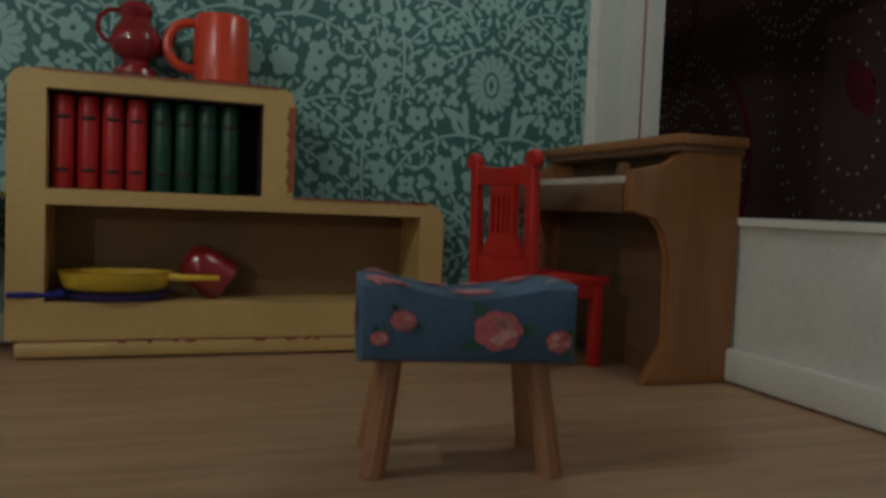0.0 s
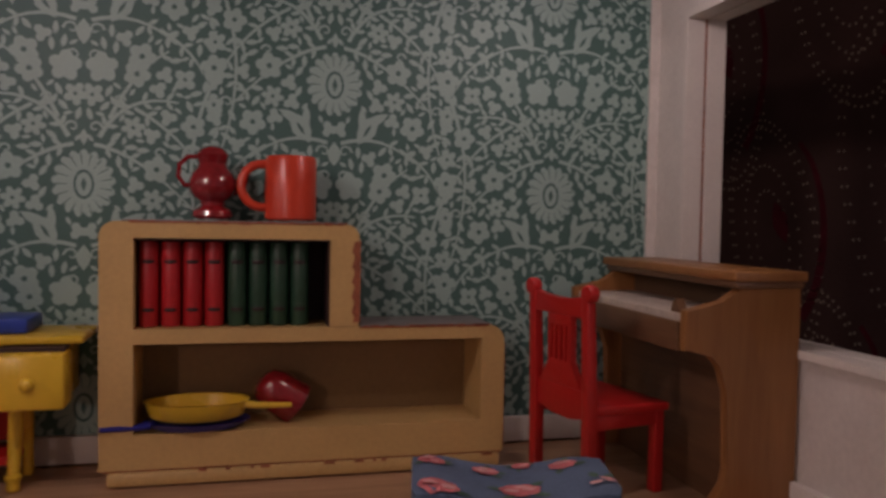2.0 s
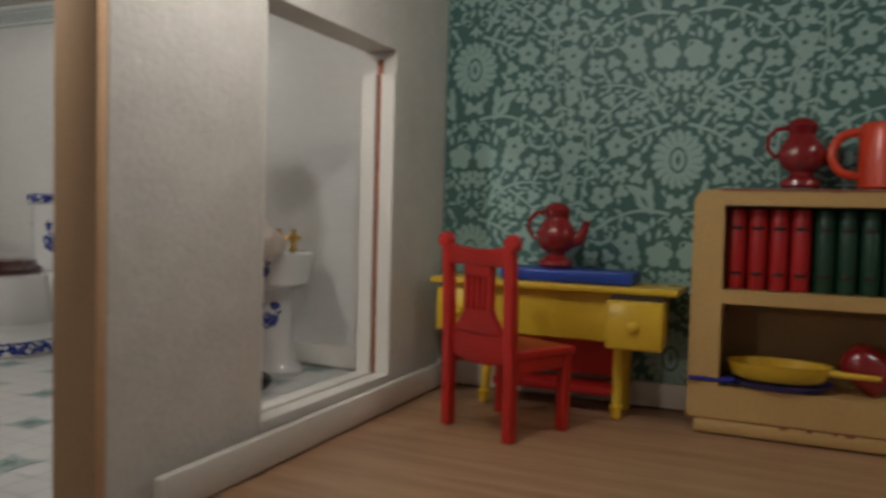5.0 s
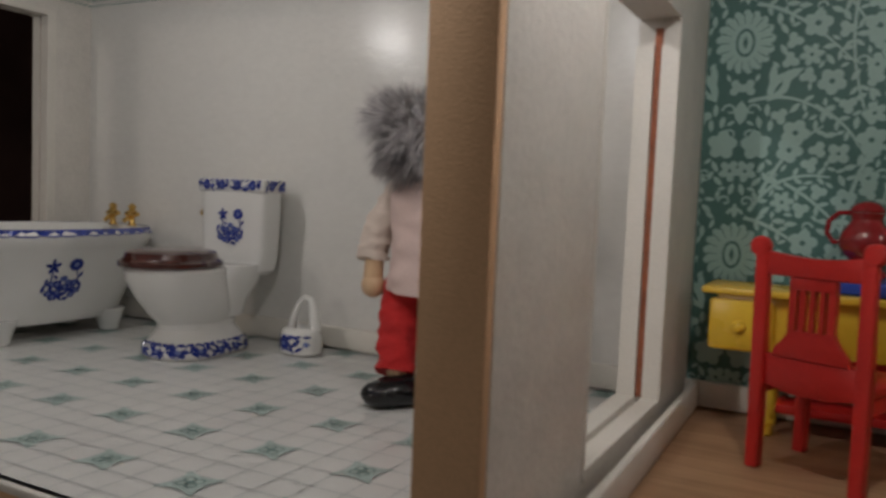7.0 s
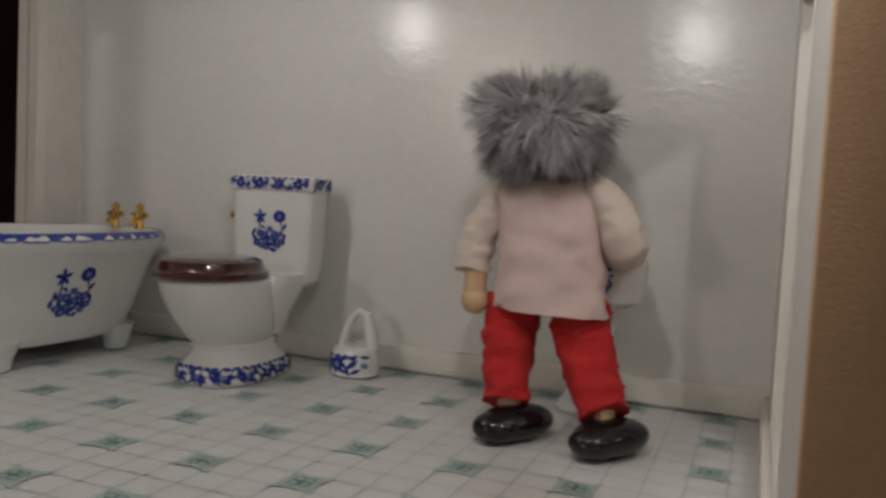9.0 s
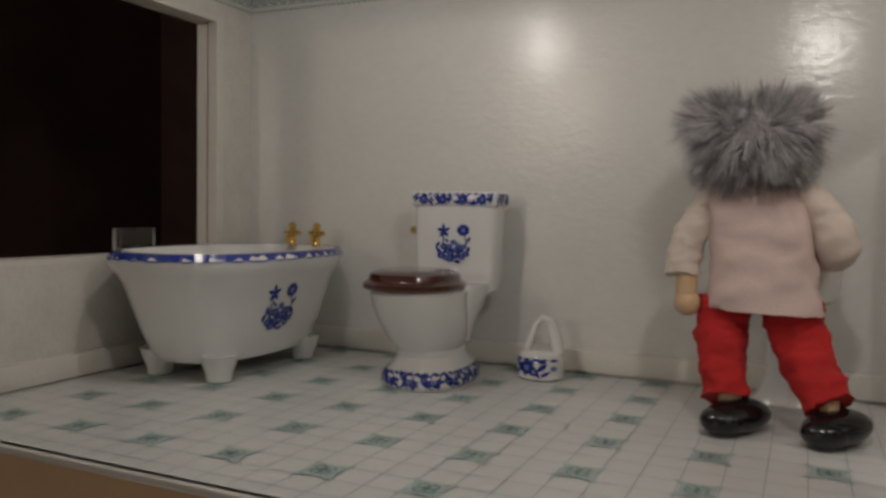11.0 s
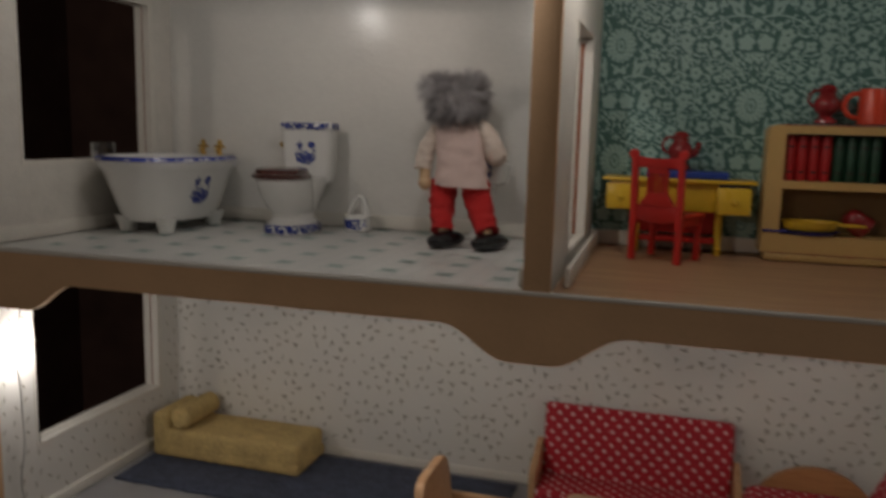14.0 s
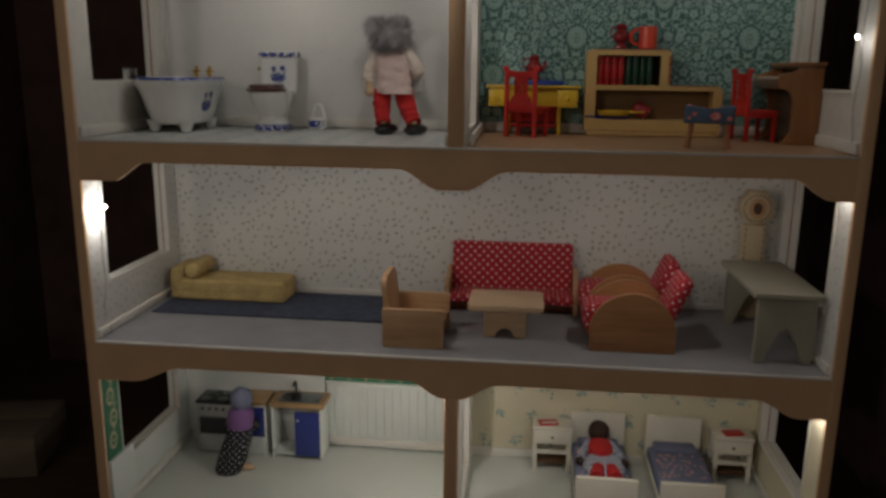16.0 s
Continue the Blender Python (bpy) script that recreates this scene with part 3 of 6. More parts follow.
for tries in range(8000):
    r = 0.0046 if tries < 900 else (0.0033 if tries < 2600 else (0.0022 if tries < 5200 else 0.0015))
    x, y = rng.uniform(0.001, half), rng.uniform(-CH / 2, CH / 2)
    if all(math.hypot(x - a, min(abs(y - b), CH - abs(y - b))) > r + c - 0.0001 for a, b, c in fixed):
        ang = rng.random() * 6.3
        if r > 0.004:
            shapes.append(blossom(x, y, r * 1.12, rng.choice((4, 5, 5, 6)), ang, depth=0.44))
            cores.append(blossom(x, y, r * 0.2, 5))
        elif r > 0.003:
            shapes.append(blossom(x, y, r * 1.2, 3, ang, depth=0.5))
        else:
            shapes.append(leaf(x, y, r * 2.7, r * 1.15, ang))
        fixed.append((x, y, r))
light_bm, dark_bm = mesh(), mesh()


def cell(ox, oz):
    for mir in (1, -1):
        def put(u, v, lift=0.0003):
            x, zz = ox + mir * u, oz + v
            if not (PR - 0.012 < x < XR + 0.012 and Z[2] < zz < ZTOP + 0.012):
                return None
            return (min(max(x, PR + 0.0006), XR - 0.0006), YB - lift, min(max(zz, Z[2] + 0.010), ZTOP - 0.0005))

        def deep(u, v):
            return put(u, v, 0.00074)

        def deeper(u, v):
            return put(u, v, 0.0009)
        for k, s in enumerate(shapes):
            flat(light_bm, s, lambda u, v: put(u, v, 0.0002 + 0.0000012 * (k % 120) + 0.0000006 * mir))
        for s in cores:
            flat(dark_bm, s, deep)
        for k, (pts, w0, w1) in enumerate(stems):
            strip(light_bm, *ribbon(pts, w0, w1), lambda u, v: put(u, v, 0.00038 + 0.00002 * k + 0.00001 * mir))
        for x, y, r in curls:
            pts = [(x + r * (1 - 0.11 * i) * math.cos(i * 0.75), y + r * (1 - 0.11 * i) * math.sin(i * 0.75)) for i in range(9)]
            strip(light_bm, *ribbon(pts, 0.0011, 0.0006), lambda u, v: put(u, v, 0.00055 + 0.00001 * mir))
        # tulip and heart beside the axis
        flat(light_bm, leaf(0.0150, -0.0195, 0.016, 0.0085, 1.0), lambda u, v: put(u, v, 0.00058))
        flat(light_bm, leaf(0.0190, -0.0150, 0.013, 0.0045, 0.5), lambda u, v: put(u, v, 0.00061))
        flat(light_bm, leaf(0.0125, -0.0145, 0.011, 0.0035, 1.5), lambda u, v: put(u, v, 0.00064))
        flat(light_bm, blossom(0.0072, -0.0455, 0.0068, 5, 0.4), lambda u, v: put(u, v, 0.00060 + 0.00002 * mir))
        flat(dark_bm, leaf(0.0150, -0.0200, 0.007, 0.0016, 1.0), deep)

    def mid(u, v, lift=0.00068):
        x, zz = ox + u, oz + v
        if not (PR - 0.02 < x < XR + 0.02 and Z[2] < zz < ZTOP + 0.02):
            return None
        return (min(max(x, PR + 0.0006), XR - 0.0006), YB - lift, min(max(zz, Z[2] + 0.010), ZTOP - 0.0005))
    flat(light_bm, blossom(0, 0.0004, 0.0128, 17, 0.09, 1.13, 0.16), mid)
    a = arc(0, 0, 0.0041, 0.0063, 0, 360, 24)
    b = arc(0, 0, 0.0031, 0.0050, 0, 360, 24)
    strip(dark_bm, a, b, lambda u, v: mid(u, v, 0.0008))
    for i in range(17):
        t = 2 * math.pi * (i + 0.5) / 17
        strip(dark_bm, *ribbon([(0.0064 * math.cos(t), 0.0082 * math.sin(t)), (0.0114 * math.cos(t), 0.0129 * math.sin(t))], 0.0002, 0.0006), lambda u, v: mid(u, v, 0.0008))
    flat(dark_bm, blossom(0, 0, 0.0011, 4, 0, 2.6), lambda u, v: mid(u, v, 0.0008))
    flat(light_bm, leaf(0, -0.031, 0.011, 0.006, math.pi / 2), lambda u, v: mid(u, v, 0.0008))
    flat(light_bm, leaf(0, 0.0200, 0.007, 0.003, math.pi / 2), lambda u, v: mid(u, v, 0.0008))


for i in range(-4, 4):
    for j in range(-4, 4):
        cell(0.058 + CW * i, 0.687 + CH * j + (CH / 2 if i % 2 else 0))
part("floral_print", light_bm, SAGE, back_living, "pale sage floral print", False)
part("floral_detail", dark_bm, GREEN, back_living, "dark green print detail", False)

# sprigs on the parlour paper
rng = random.Random(9)
bm = mesh()
spots = []
for tries in range(9000):
    x, zz = rng.uniform(XL + 0.003, XR - 0.003), rng.uniform(Z[1] + 0.012, 0.499)
    if len(spots) < 1500 and all((x - a) ** 2 + (zz - b) ** 2 > 0.0080 ** 2 for a, b in spots) and noise.noise((x * 60, 0, zz * 60)) > -0.15:
        spots.append((x, zz))
        ang = rng.uniform(0, 3.1)
        ln = rng.uniform(0.0040, 0.0078)
        def put(u, v):
            return (u, YB - 0.0003, v)
        flat(bm, leaf(x, zz, ln * 1.2, rng.uniform(0.0013, 0.0022), ang), put)
        if rng.random() < 0.7:
            flat(bm, leaf(x + 0.0016, zz + 0.0010, ln * 0.8, 0.0016, ang + 0.9), put)
part("sprig_print", bm, SPRIG, back_parlour, "grey-brown sprig print", False)
for wall, x, s in (("wall_left_2", XL, 1), ("wall_right_2", XR, -1)):
    bm, spots = mesh(), []
    for tries in range(3500):
        y, zz = rng.uniform(YF + 0.006, YB - 0.003), rng.uniform(Z[1] + 0.014, 0.499)
        if 0.162 < y < 0.342 and zz > Z[1] + 0.054:
            continue
        if all((y - a) ** 2 + (zz - b) ** 2 > 0.0105 ** 2 for a, b in spots):
            spots.append((y, zz))
            flat(bm, leaf(y, zz, rng.uniform(0.0046, 0.007), 0.0018, rng.uniform(0.4, 2.8)), lambda u, v: (x + s * 0.0003, u, v))
    part("sprig_print", bm, SPRIG, bpy.data.objects[wall], "grey-brown sprig print", False)

# printed bathroom tiles
tile_floor = bpy.data.objects["floor_bathroom"]
P = 0.0385
star, core, line = mesh(), mesh(), mesh()
zt = Z[2] + 0.0003


def inside(u, v):
    return XL + 0.004 < u < PL - 0.004 and YF + 0.004 < v < YB - 0.004


for i in range(-7, 8):
    for j in range(-4, 5):
        cx, cy = -0.358 + P * i, 0.2385 + P * j
        if not inside(cx, cy):
            continue
        pts = []
        for q in range(4):
            a = math.pi / 4 + q * math.pi / 2
            pts += [(cx + 0.0112 * math.cos(a), cy + 0.0112 * math.sin(a)), (cx + 0.0060 * math.cos(a + 0.45), cy + 0.0060 * math.sin(a + 0.45)), (cx + 0.0060 * math.cos(a + 1.12), cy + 0.0060 * math.sin(a + 1.12))]
        pts = [(min(max(u, XL + 0.001), PL - 0.001), min(max(v, YF + 0.003), YB - 0.001)) for u, v in pts]
        flat(star, pts, lambda u, v: (u, v, zt + 0.0001))
        for q in range(4):
            a = math.pi / 4 + q * math.pi / 2
            lobe = arc(cx + 0.0026 * math.cos(a), cy + 0.0026 * math.sin(a), 0.0021, 0.0021, 0, 360, 12)
            inner = arc(cx + 0.0026 * math.cos(a), cy + 0.0026 * math.sin(a), 0.0015, 0.0015, 0, 360, 12)
            strip(core, lobe, inner, lambda u, v: (u, v, zt + 0.0003))
        flat(core, blossom(cx, cy, 0.0010, 4), lambda u, v: (u, v, zt + 0.0004))
for i in range(-24, 26):
    x = -0.358 + P / 3 * (i + 0.5)
    if XL + 0.003 < x < PL - 0.003:
        strip(line, [(x - 0.00022, YF + 0.004), (x - 0.00022, YB)], [(x + 0.00022, YF + 0.004), (x + 0.00022, YB)], lambda u, v: (u, v, zt))
    y = 0.2385 + P / 3 * (i + 0.5)
    if YF + 0.005 < y < YB - 0.003:
        strip(line, [(XL, y - 0.00022), (PL, y - 0.00022)], [(XL, y + 0.00022), (PL, y + 0.00022)], lambda u, v: (u, v, zt))
part("tile_lines", line, TILELINE, tile_floor, "thin grey tile lines", False)
part("star_print", star, TILEGREEN, tile_floor, "grey-green star print", False)
part("rosette_print", core, TILEDARK, tile_floor, "dark green rosette print", False)

# lace border under the bathroom ceiling
bm = mesh()


def lace(put, length):
    n = int(length / 0.0072)
    for i in range(n):
        u = (i + 0.5) * length / n
        strip(bm, arc(u, 0.0085, 0.0034, 0.0026, 0, 360, 14), arc(u, 0.0085, 0.0025, 0.0017, 0, 360, 14), put)
        flat(bm, blossom(u, 0.0085, 0.0010, 4), put)
        for d in (-0.0018, 0.0018):
            strip(bm, arc(u + d, 0.0030, 0.0016, 0.0020, 180, 360, 8), arc(u + d, 0.0030, 0.0010, 0.0012, 180, 360, 8), put)
        flat(bm, leaf(u + 0.0036, 0.0125, 0.0042, 0.0016, 0.3), put)
        flat(bm, leaf(u, 0.0135, 0.0034, 0.0014, -0.3), put)
    strip(bm, [(0, 0.0050), (length, 0.0050)], [(0, 0.0055), (length, 0.0055)], put)


lace(lambda u, v: (XL + u, YB - 0.0004, 0.7335 + v), PL - XL)
lace(lambda u, v: (XL + 0.0004, YF + 0.004 + u, 0.7335 + v), YB - YF - 0.004)
part("lace_border", bm, TILEDARK, bpy.data.objects["wall_back_bathroom"], "dark green printed lace border", False)

# kitchen: beadboard planks and green paper above
for i in range(16):
    x = -0.380 + i * 0.0122
    if x + 0.0118 < PL:
        part("plank", box(mesh(), x, x + 0.0118, YB - 0.0035, YB, Z[0] + 0.002, 0.155, 0.0007), BEADB, back_kitchen, "", True)
part("rail", box(mesh(), -0.380, PL, YB - 0.006, YB, 0.155, 0.161, 0.001), BEADB, back_kitchen, "white moulding on the planks")
part("splash_panel", box(mesh(), XL, -0.382, YB - 0.003, YB, Z[0], 0.190), BEADB, back_kitchen, "white panel behind the kitchen units")
bm = mesh()
for i in range(16):
    flat(bm, leaf(-0.372 + i * 0.0125, 0.1655 + 0.004 * (i % 2), 0.009, 0.005, 0.6 + i), lambda u, v: (u, YB - 0.0004, v))
part("leaf_print", bm, KCREAM, back_kitchen, "tan leaf print", False)
panel = structure("wall_paper_kitchen_side", box(mesh(), XL, XL + 0.0012, YF + 0.004, 0.168, Z[0] + 0.076, 0.262), KGREEN, "strip of green leaf wallpaper")
bm = mesh()
for i in range(4):
    cy, cz = 0.149 + 0.004 * (i % 2), 0.158 + i * 0.028
    strip(bm, arc(cy, cz, 0.0085, 0.0115, 0, 360, 18), arc(cy, cz, 0.0050, 0.0068, 0, 360, 18), lambda u, v: (XL + 0.0016, u, v))
    flat(bm, blossom(cy, cz, 0.0026, 5), lambda u, v: (XL + 0.0016, u, v))
    flat(bm, leaf(cy + 0.004, cz + 0.015, 0.010, 0.004, 0.8), lambda u, v: (XL + 0.0016, u, v))
part("leaf_print", bm, KCREAM, panel, "tan leaf print", False)
structure("wall_dado_kitchen", box(mesh(), XL, XL + 0.004, YF + 0.004, 0.190, Z[0] + 0.012, Z[0] + 0.075, 0.001), BEADB, "white dado board under the kitchen paper")

# bedroom paper flowers
rng = random.Random(3)
bm = mesh()
for i in range(9):
    for j in range(5):
        cx, cz = -0.150 + i * 0.044 + (0.022 if j % 2 else 0), 0.085 + j * 0.040
        for q in range(18):
            u, v = cx + rng.gauss(0, 0.0045), cz + rng.gauss(0, 0.0045)
            if PR + 0.004 < u < XR - 0.004 and v < 0.262:
                if q % 3:
                    flat(bm, leaf(u, v, rng.uniform(0.003, 0.006), rng.uniform(0.0012, 0.0022), rng.random() * 3.1), lambda a, b: (a, YB - 0.0003 - 0.00001 * q, b))
                else:
                    flat(bm, blossom(u, v, rng.uniform(0.0018, 0.0030), 5, rng.random()), lambda a, b: (a, YB - 0.0003 - 0.00001 * q, b))
part("flower_print", bm, BEDBLUE, back_bedroom, "blue-green flower print", False)

# ---------------------------------------------------------------- living room
F3 = Z[2]


def bookshelf():
    s = thing("bookshelf", (0, 0, F3), "stepped cream-painted toy bookcase with chipped edges", "bookcase")
    y0, y1 = 0.326, 0.3575
    # rails and uprights, butted
    part("side_panel", box(mesh(), -0.035, -0.0225, y0, y1, 0.007, 0.0985), CREAMPAINT, s)
    part("bottom_rail", box(mesh(), -0.0225, 0.1190, y0, y1, 0.007, 0.0208), CREAMPAINT, s)
    part("side_panel", prism(mesh(), [(0.1190, 0.007), (0.1292, 0.007), (0.1292, 0.054)] + arc(0.1225, 0.0545, 0.0067, 0.0075, 0, 90, 6) + [(0.1190, 0.062)], "y", y0, y1), CREAMPAINT, s)
    part("top_rail", box(mesh(), 0.0535, 0.1190, y0, y1, 0.0564, 0.0620), CREAMPAINT, s)
    part("middle_rail", box(mesh(), -0.0225, 0.0535, y0, y1, 0.0564, 0.0622), CREAMPAINT, s)
    part("side_panel", prism(mesh(), [(0.0535, 0.0622), (0.0655, 0.0622), (0.0655, 0.098)] + arc(0.0600, 0.0985, 0.0055, 0.006, 0, 90, 5) + [(0.0535, 0.1045)], "y", y0, y1), CREAMPAINT, s)
    part("top_rail", prism(mesh(), [(-0.0225, 0.0980), (0.0535, 0.0980), (0.0535, 0.1045), (-0.0225, 0.1045)], "y", y0, y1), CREAMPAINT, s)
    part("corner", prism(mesh(), [(-0.0225, 0.0985), (-0.0225, 0.1045)] + arc(-0.0290, 0.0985, 0.006, 0.006, 90, 180, 5), "y", y0, y1), CREAMPAINT, s)
    part("back_panel", box(mesh(), -0.0225, 0.1190, y1 - 0.003, y1 - 0.0005, 0.0208, 0.0564), INNERSHADED, s, "ochre inner back panel, darkened for shade")
    # upper compartment: shade under the top put in as near-black back and lining
    part("back_panel", box(mesh(), -0.0225, 0.0535, y1 - 0.003, y1 - 0.0005, 0.0622, 0.0980), DARKGAP, s, "back of the upper compartment coloured dark for shade")
    part("lining", box(mesh(), -0.0224, 0.0534, y0 + 0.0012, y1 - 0.003, 0.0972, 0.0979), DARKGAP, s, "dark lining standing in for shade")
    part("lining", box(mesh(), 0.0528, 0.0534, y0 + 0.0012, y1 - 0.003, 0.0622, 0.0972), DARKGAP, s, "dark lining standing in for shade")
    part("plinth", box(mesh(), -0.032, 0.1275, y0 - 0.0015, y1, 0.0008, 0.0062, 0.001), CREAMPAINT, s, "cream plinth with worn brown edge")
    part("worn_edge", box(mesh(), -0.033, 0.1285, y0 + 0.0006, y1 - 0.002, 0.0060, 0.0072), WORN, s, "bare brown joint line")
    part("worn_top", box(mesh(), -0.027, 0.060, y0 + 0.001, y1 - 0.001, 0.1044, 0.1052, 0.0003), GREYTOP, s, "greyish worn top")
    part("worn_top", box(mesh(), 0.0665, 0.123, y0 + 0.001, y1 - 0.001, 0.0618, 0.0626, 0.0003), GREYTOP, s, "greyish worn lower top")
    part("worn_side", box(mesh(), 0.0654, 0.0661, y0 + 0.0006, y1 - 0.001, 0.064, 0.098), WORN, s, "rust-brown worn side")
    part("worn_side", box(mesh(), 0.1291, 0.1298, y0 + 0.0006, y1 - 0.001, 0.009, 0.054), WORN, s, "rust-brown worn side")
    part("worn_edge", box(mesh(), -0.024, 0.0590, y0 - 0.0003, y0 + 0.0012, 0.1040, 0.1047), WORN, s, "rust-brown worn top edge")
    part("worn_edge", box(mesh(), 0.0662, 0.1215, y0 - 0.0003, y0 + 0.0012, 0.0615, 0.0621), WORN, s, "rust-brown worn top edge")
    part("worn_edge", prism(mesh(), [(0.0630 + 0.0006 * math.sin(i * 2.1), 0.0640 + 0.0335 * i / 16) for i in range(17)] + [(0.0659, 0.0975), (0.0659, 0.0640)], "y", y0 - 0.0003, y0 + 0.0004), WORN, s, "rust-brown worn upright edge")
    # chips along the front edges
    r = random.Random(2)
    for i in range(46):
        if i % 2:
            x, zz = r.uniform(-0.026, 0.060), 0.1046
        else:
            x, zz = r.uniform(0.066, 0.121), 0.0622
        w = r.uniform(0.0008, 0.004)
        part("paint_chip", box(mesh(), x, x + w, y0 - 0.0002, y0 + r.uniform(0.0006, 0.0016), zz - r.uniform(0.0002, 0.0009), zz + 0.0004), WORN, s)
    for i in range(12):
        x = r.uniform(-0.0, 0.124)
        part("paint_chip", box(mesh(), x, x + r.uniform(0.001, 0.004), y0 - 0.0018, y0 - 0.001, 0.0058, 0.0066), WORN, s)
    return s


bookshelf()

for i in range(8):
    red = i < 4
    b = thing("book", (-0.0178 + i * 0.0084 + (0.0006 if not red else 0), 0.3315, F3 + 0.0622),
              "red moulded toy book with banded spine standing on the shelf" if red else "dark green moulded toy book with banded spine on the shelf", "book", "books on the shelf")
    bm = mesh()
    prism(bm, arc(0, 0.004, 0.0038, 0.004, 180, 360, 8) + [(0.0038, 0.020), (-0.0038, 0.020)], "z", 0.0002, 0.0345, 0.0005)
    part("cover", bm, REDBOOK if red else GREENBOOK, b)
    for zz in (0.0062, 0.0255):
        part("spine_band", prism(mesh(), arc(0, 0.004, 0.0034, 0.0044, 208, 332, 8) + [(0.0, 0.003)], "z", zz, zz + 0.0016, 0.0005), DARKGAP, b, "dark band on the spine")
        part("spine_rib", prism(mesh(), arc(0, 0.004, 0.0036, 0.0043, 200, 340, 6) + [(0.0, 0.003)], "z", zz + 0.0022, zz + 0.0030), REDBOOK if red else GREENBOOK, b)


def jug(place, label, turn=0.0, k=1.0):
    t = thing("teapot", place, label, "teapot", "maroon toy pots", turn)
    part("body", lathe(mesh(), [(r * k, zz * k) for r, zz in ((0.0078, 0.0003), (0.0090, 0.0016), (0.0084, 0.0038), (0.0050, 0.0062), (0.0052, 0.0076), (0.0085, 0.0100), (0.0103, 0.0135), (0.0103, 0.0165), (0.0088, 0.0202), (0.0068, 0.0226), (0.0060, 0.0246), (0.0066, 0.0266), (0.0068, 0.0274))], 28), MAROON, t)
    part("lid", lathe(mesh(), [(r * k, zz * k) for r, zz in ((0.0067, 0.0275), (0.0069, 0.0284), (0.0060, 0.0302), (0.0040, 0.0316), (0.0014, 0.0324), (0.0004, 0.0325))], 20), MAROON, t)
    part("handle", tube(mesh(), [(-0.0075 * k, 0, 0.0150 * k), (-0.0118 * k, 0, 0.0148 * k), (-0.0145 * k, 0, 0.0185 * k), (-0.0140 * k, 0, 0.0235 * k), (-0.0105 * k, 0, 0.0270 * k), (-0.0055 * k, 0, 0.0274 * k)], 0.0011 * k), MAROON, t)
    part("spout", tube(mesh(), [(0.0070 * k, 0, 0.0135 * k), (0.0118 * k, 0, 0.0150 * k), (0.0138 * k, 0, 0.0190 * k), (0.0146 * k, 0, 0.0235 * k)], [0.0040 * k, 0.0034 * k, 0.0022 * k, 0.0020 * k], 12), MAROON, t)
    return t


jug((-0.099, 0.340, F3 + 0.0668), "glossy maroon toy teapot standing on a blue board", 0, 0.97)
jug((0.006, 0.345, F3 + 0.1056), "glossy maroon toy teapot standing on the bookcase beside a mug", 12, 0.95)

m = thing("mug", (0.038, 0.342, F3 + 0.1056), "orange-red plastic toy mug on the bookcase", "mug")
part("cup", lathe(mesh(), [(0.0100, 0.0002), (0.0107, 0.0010), (0.0106, 0.0255), (0.0098, 0.0270), (0.0090, 0.0262), (0.0090, 0.0040), (0.0002, 0.0036)], 32), MUGRED, m)
part("handle", tube(mesh(), [(-0.0095, -0.001, 0.0235)] + [(-0.0120 + 0.0085 * math.cos(radians(a)), -0.001, 0.0145 + 0.0090 * math.sin(radians(a))) for a in range(100, 270, 14)] + [(-0.0095, -0.001, 0.0055)], 0.0019, 10), MUGRED, m)


def pan(name, place, r, h, material, handle, label):
    p = thing(name, place, label, "pan", "toy pans in the bookcase")
    part("bowl", lathe(mesh(), [(r * 0.82, 0.0002), (r * 0.9, 0.0012), (r, h), (r * 1.03, h + 0.0003), (r * 0.96, h), (r * 0.86, 0.0022), (0.0003, 0.0018)], 36, sy=0.62), material, p)
    a = radians(handle)
    c, s = math.cos(a), math.sin(a)
    bm = tube(mesh(), [(r * 0.95 * c, 0.62 * r * 0.95 * s, h * 0.8), (r * c + 0.005 * c, 0.62 * r * s + 0.004 * s, h * 0.75), (r * c + 0.019 * c, 0.62 * r * s + 0.010 * s, h * 0.7 + 0.0005)], [0.0016, 0.0013, 0.0010], 8)
    part("handle", bm, material, p)


pan("frying_pan", (0.001, 0.3345, F3 + 0.0211), 0.0205, 0.0030, NAVYP, 206, "dark blue plastic toy frying pan under a yellow pan")
pan("saucepan", (0.001, 0.3365, F3 + 0.0244), 0.0205, 0.0070, YELLOWP, -18, "shallow yellow plastic toy pan stacked on a blue pan")
c = thing("cup", (0.0345, 0.3420, F3 + 0.0318), "maroon toy cup lying on its side in the bookcase", "cup")
bm = lathe(mesh(), [(0.0002, -0.0105), (0.0040, -0.0101), (0.0070, -0.0082), (0.0086, -0.0045), (0.0091, 0.0015), (0.0096, 0.0072), (0.0098, 0.0082), (0.0089, 0.0080), (0.0082, 0.0030), (0.0074, -0.0050), (0.0003, -0.0080)], 28)
bmesh.ops.transform(bm, matrix=Vector((0.80, 0.10, -0.58)).to_track_quat("Z", "Y").to_matrix().to_4x4(), verts=bm.verts[:])
part("bowl", bm, MAROON, c)


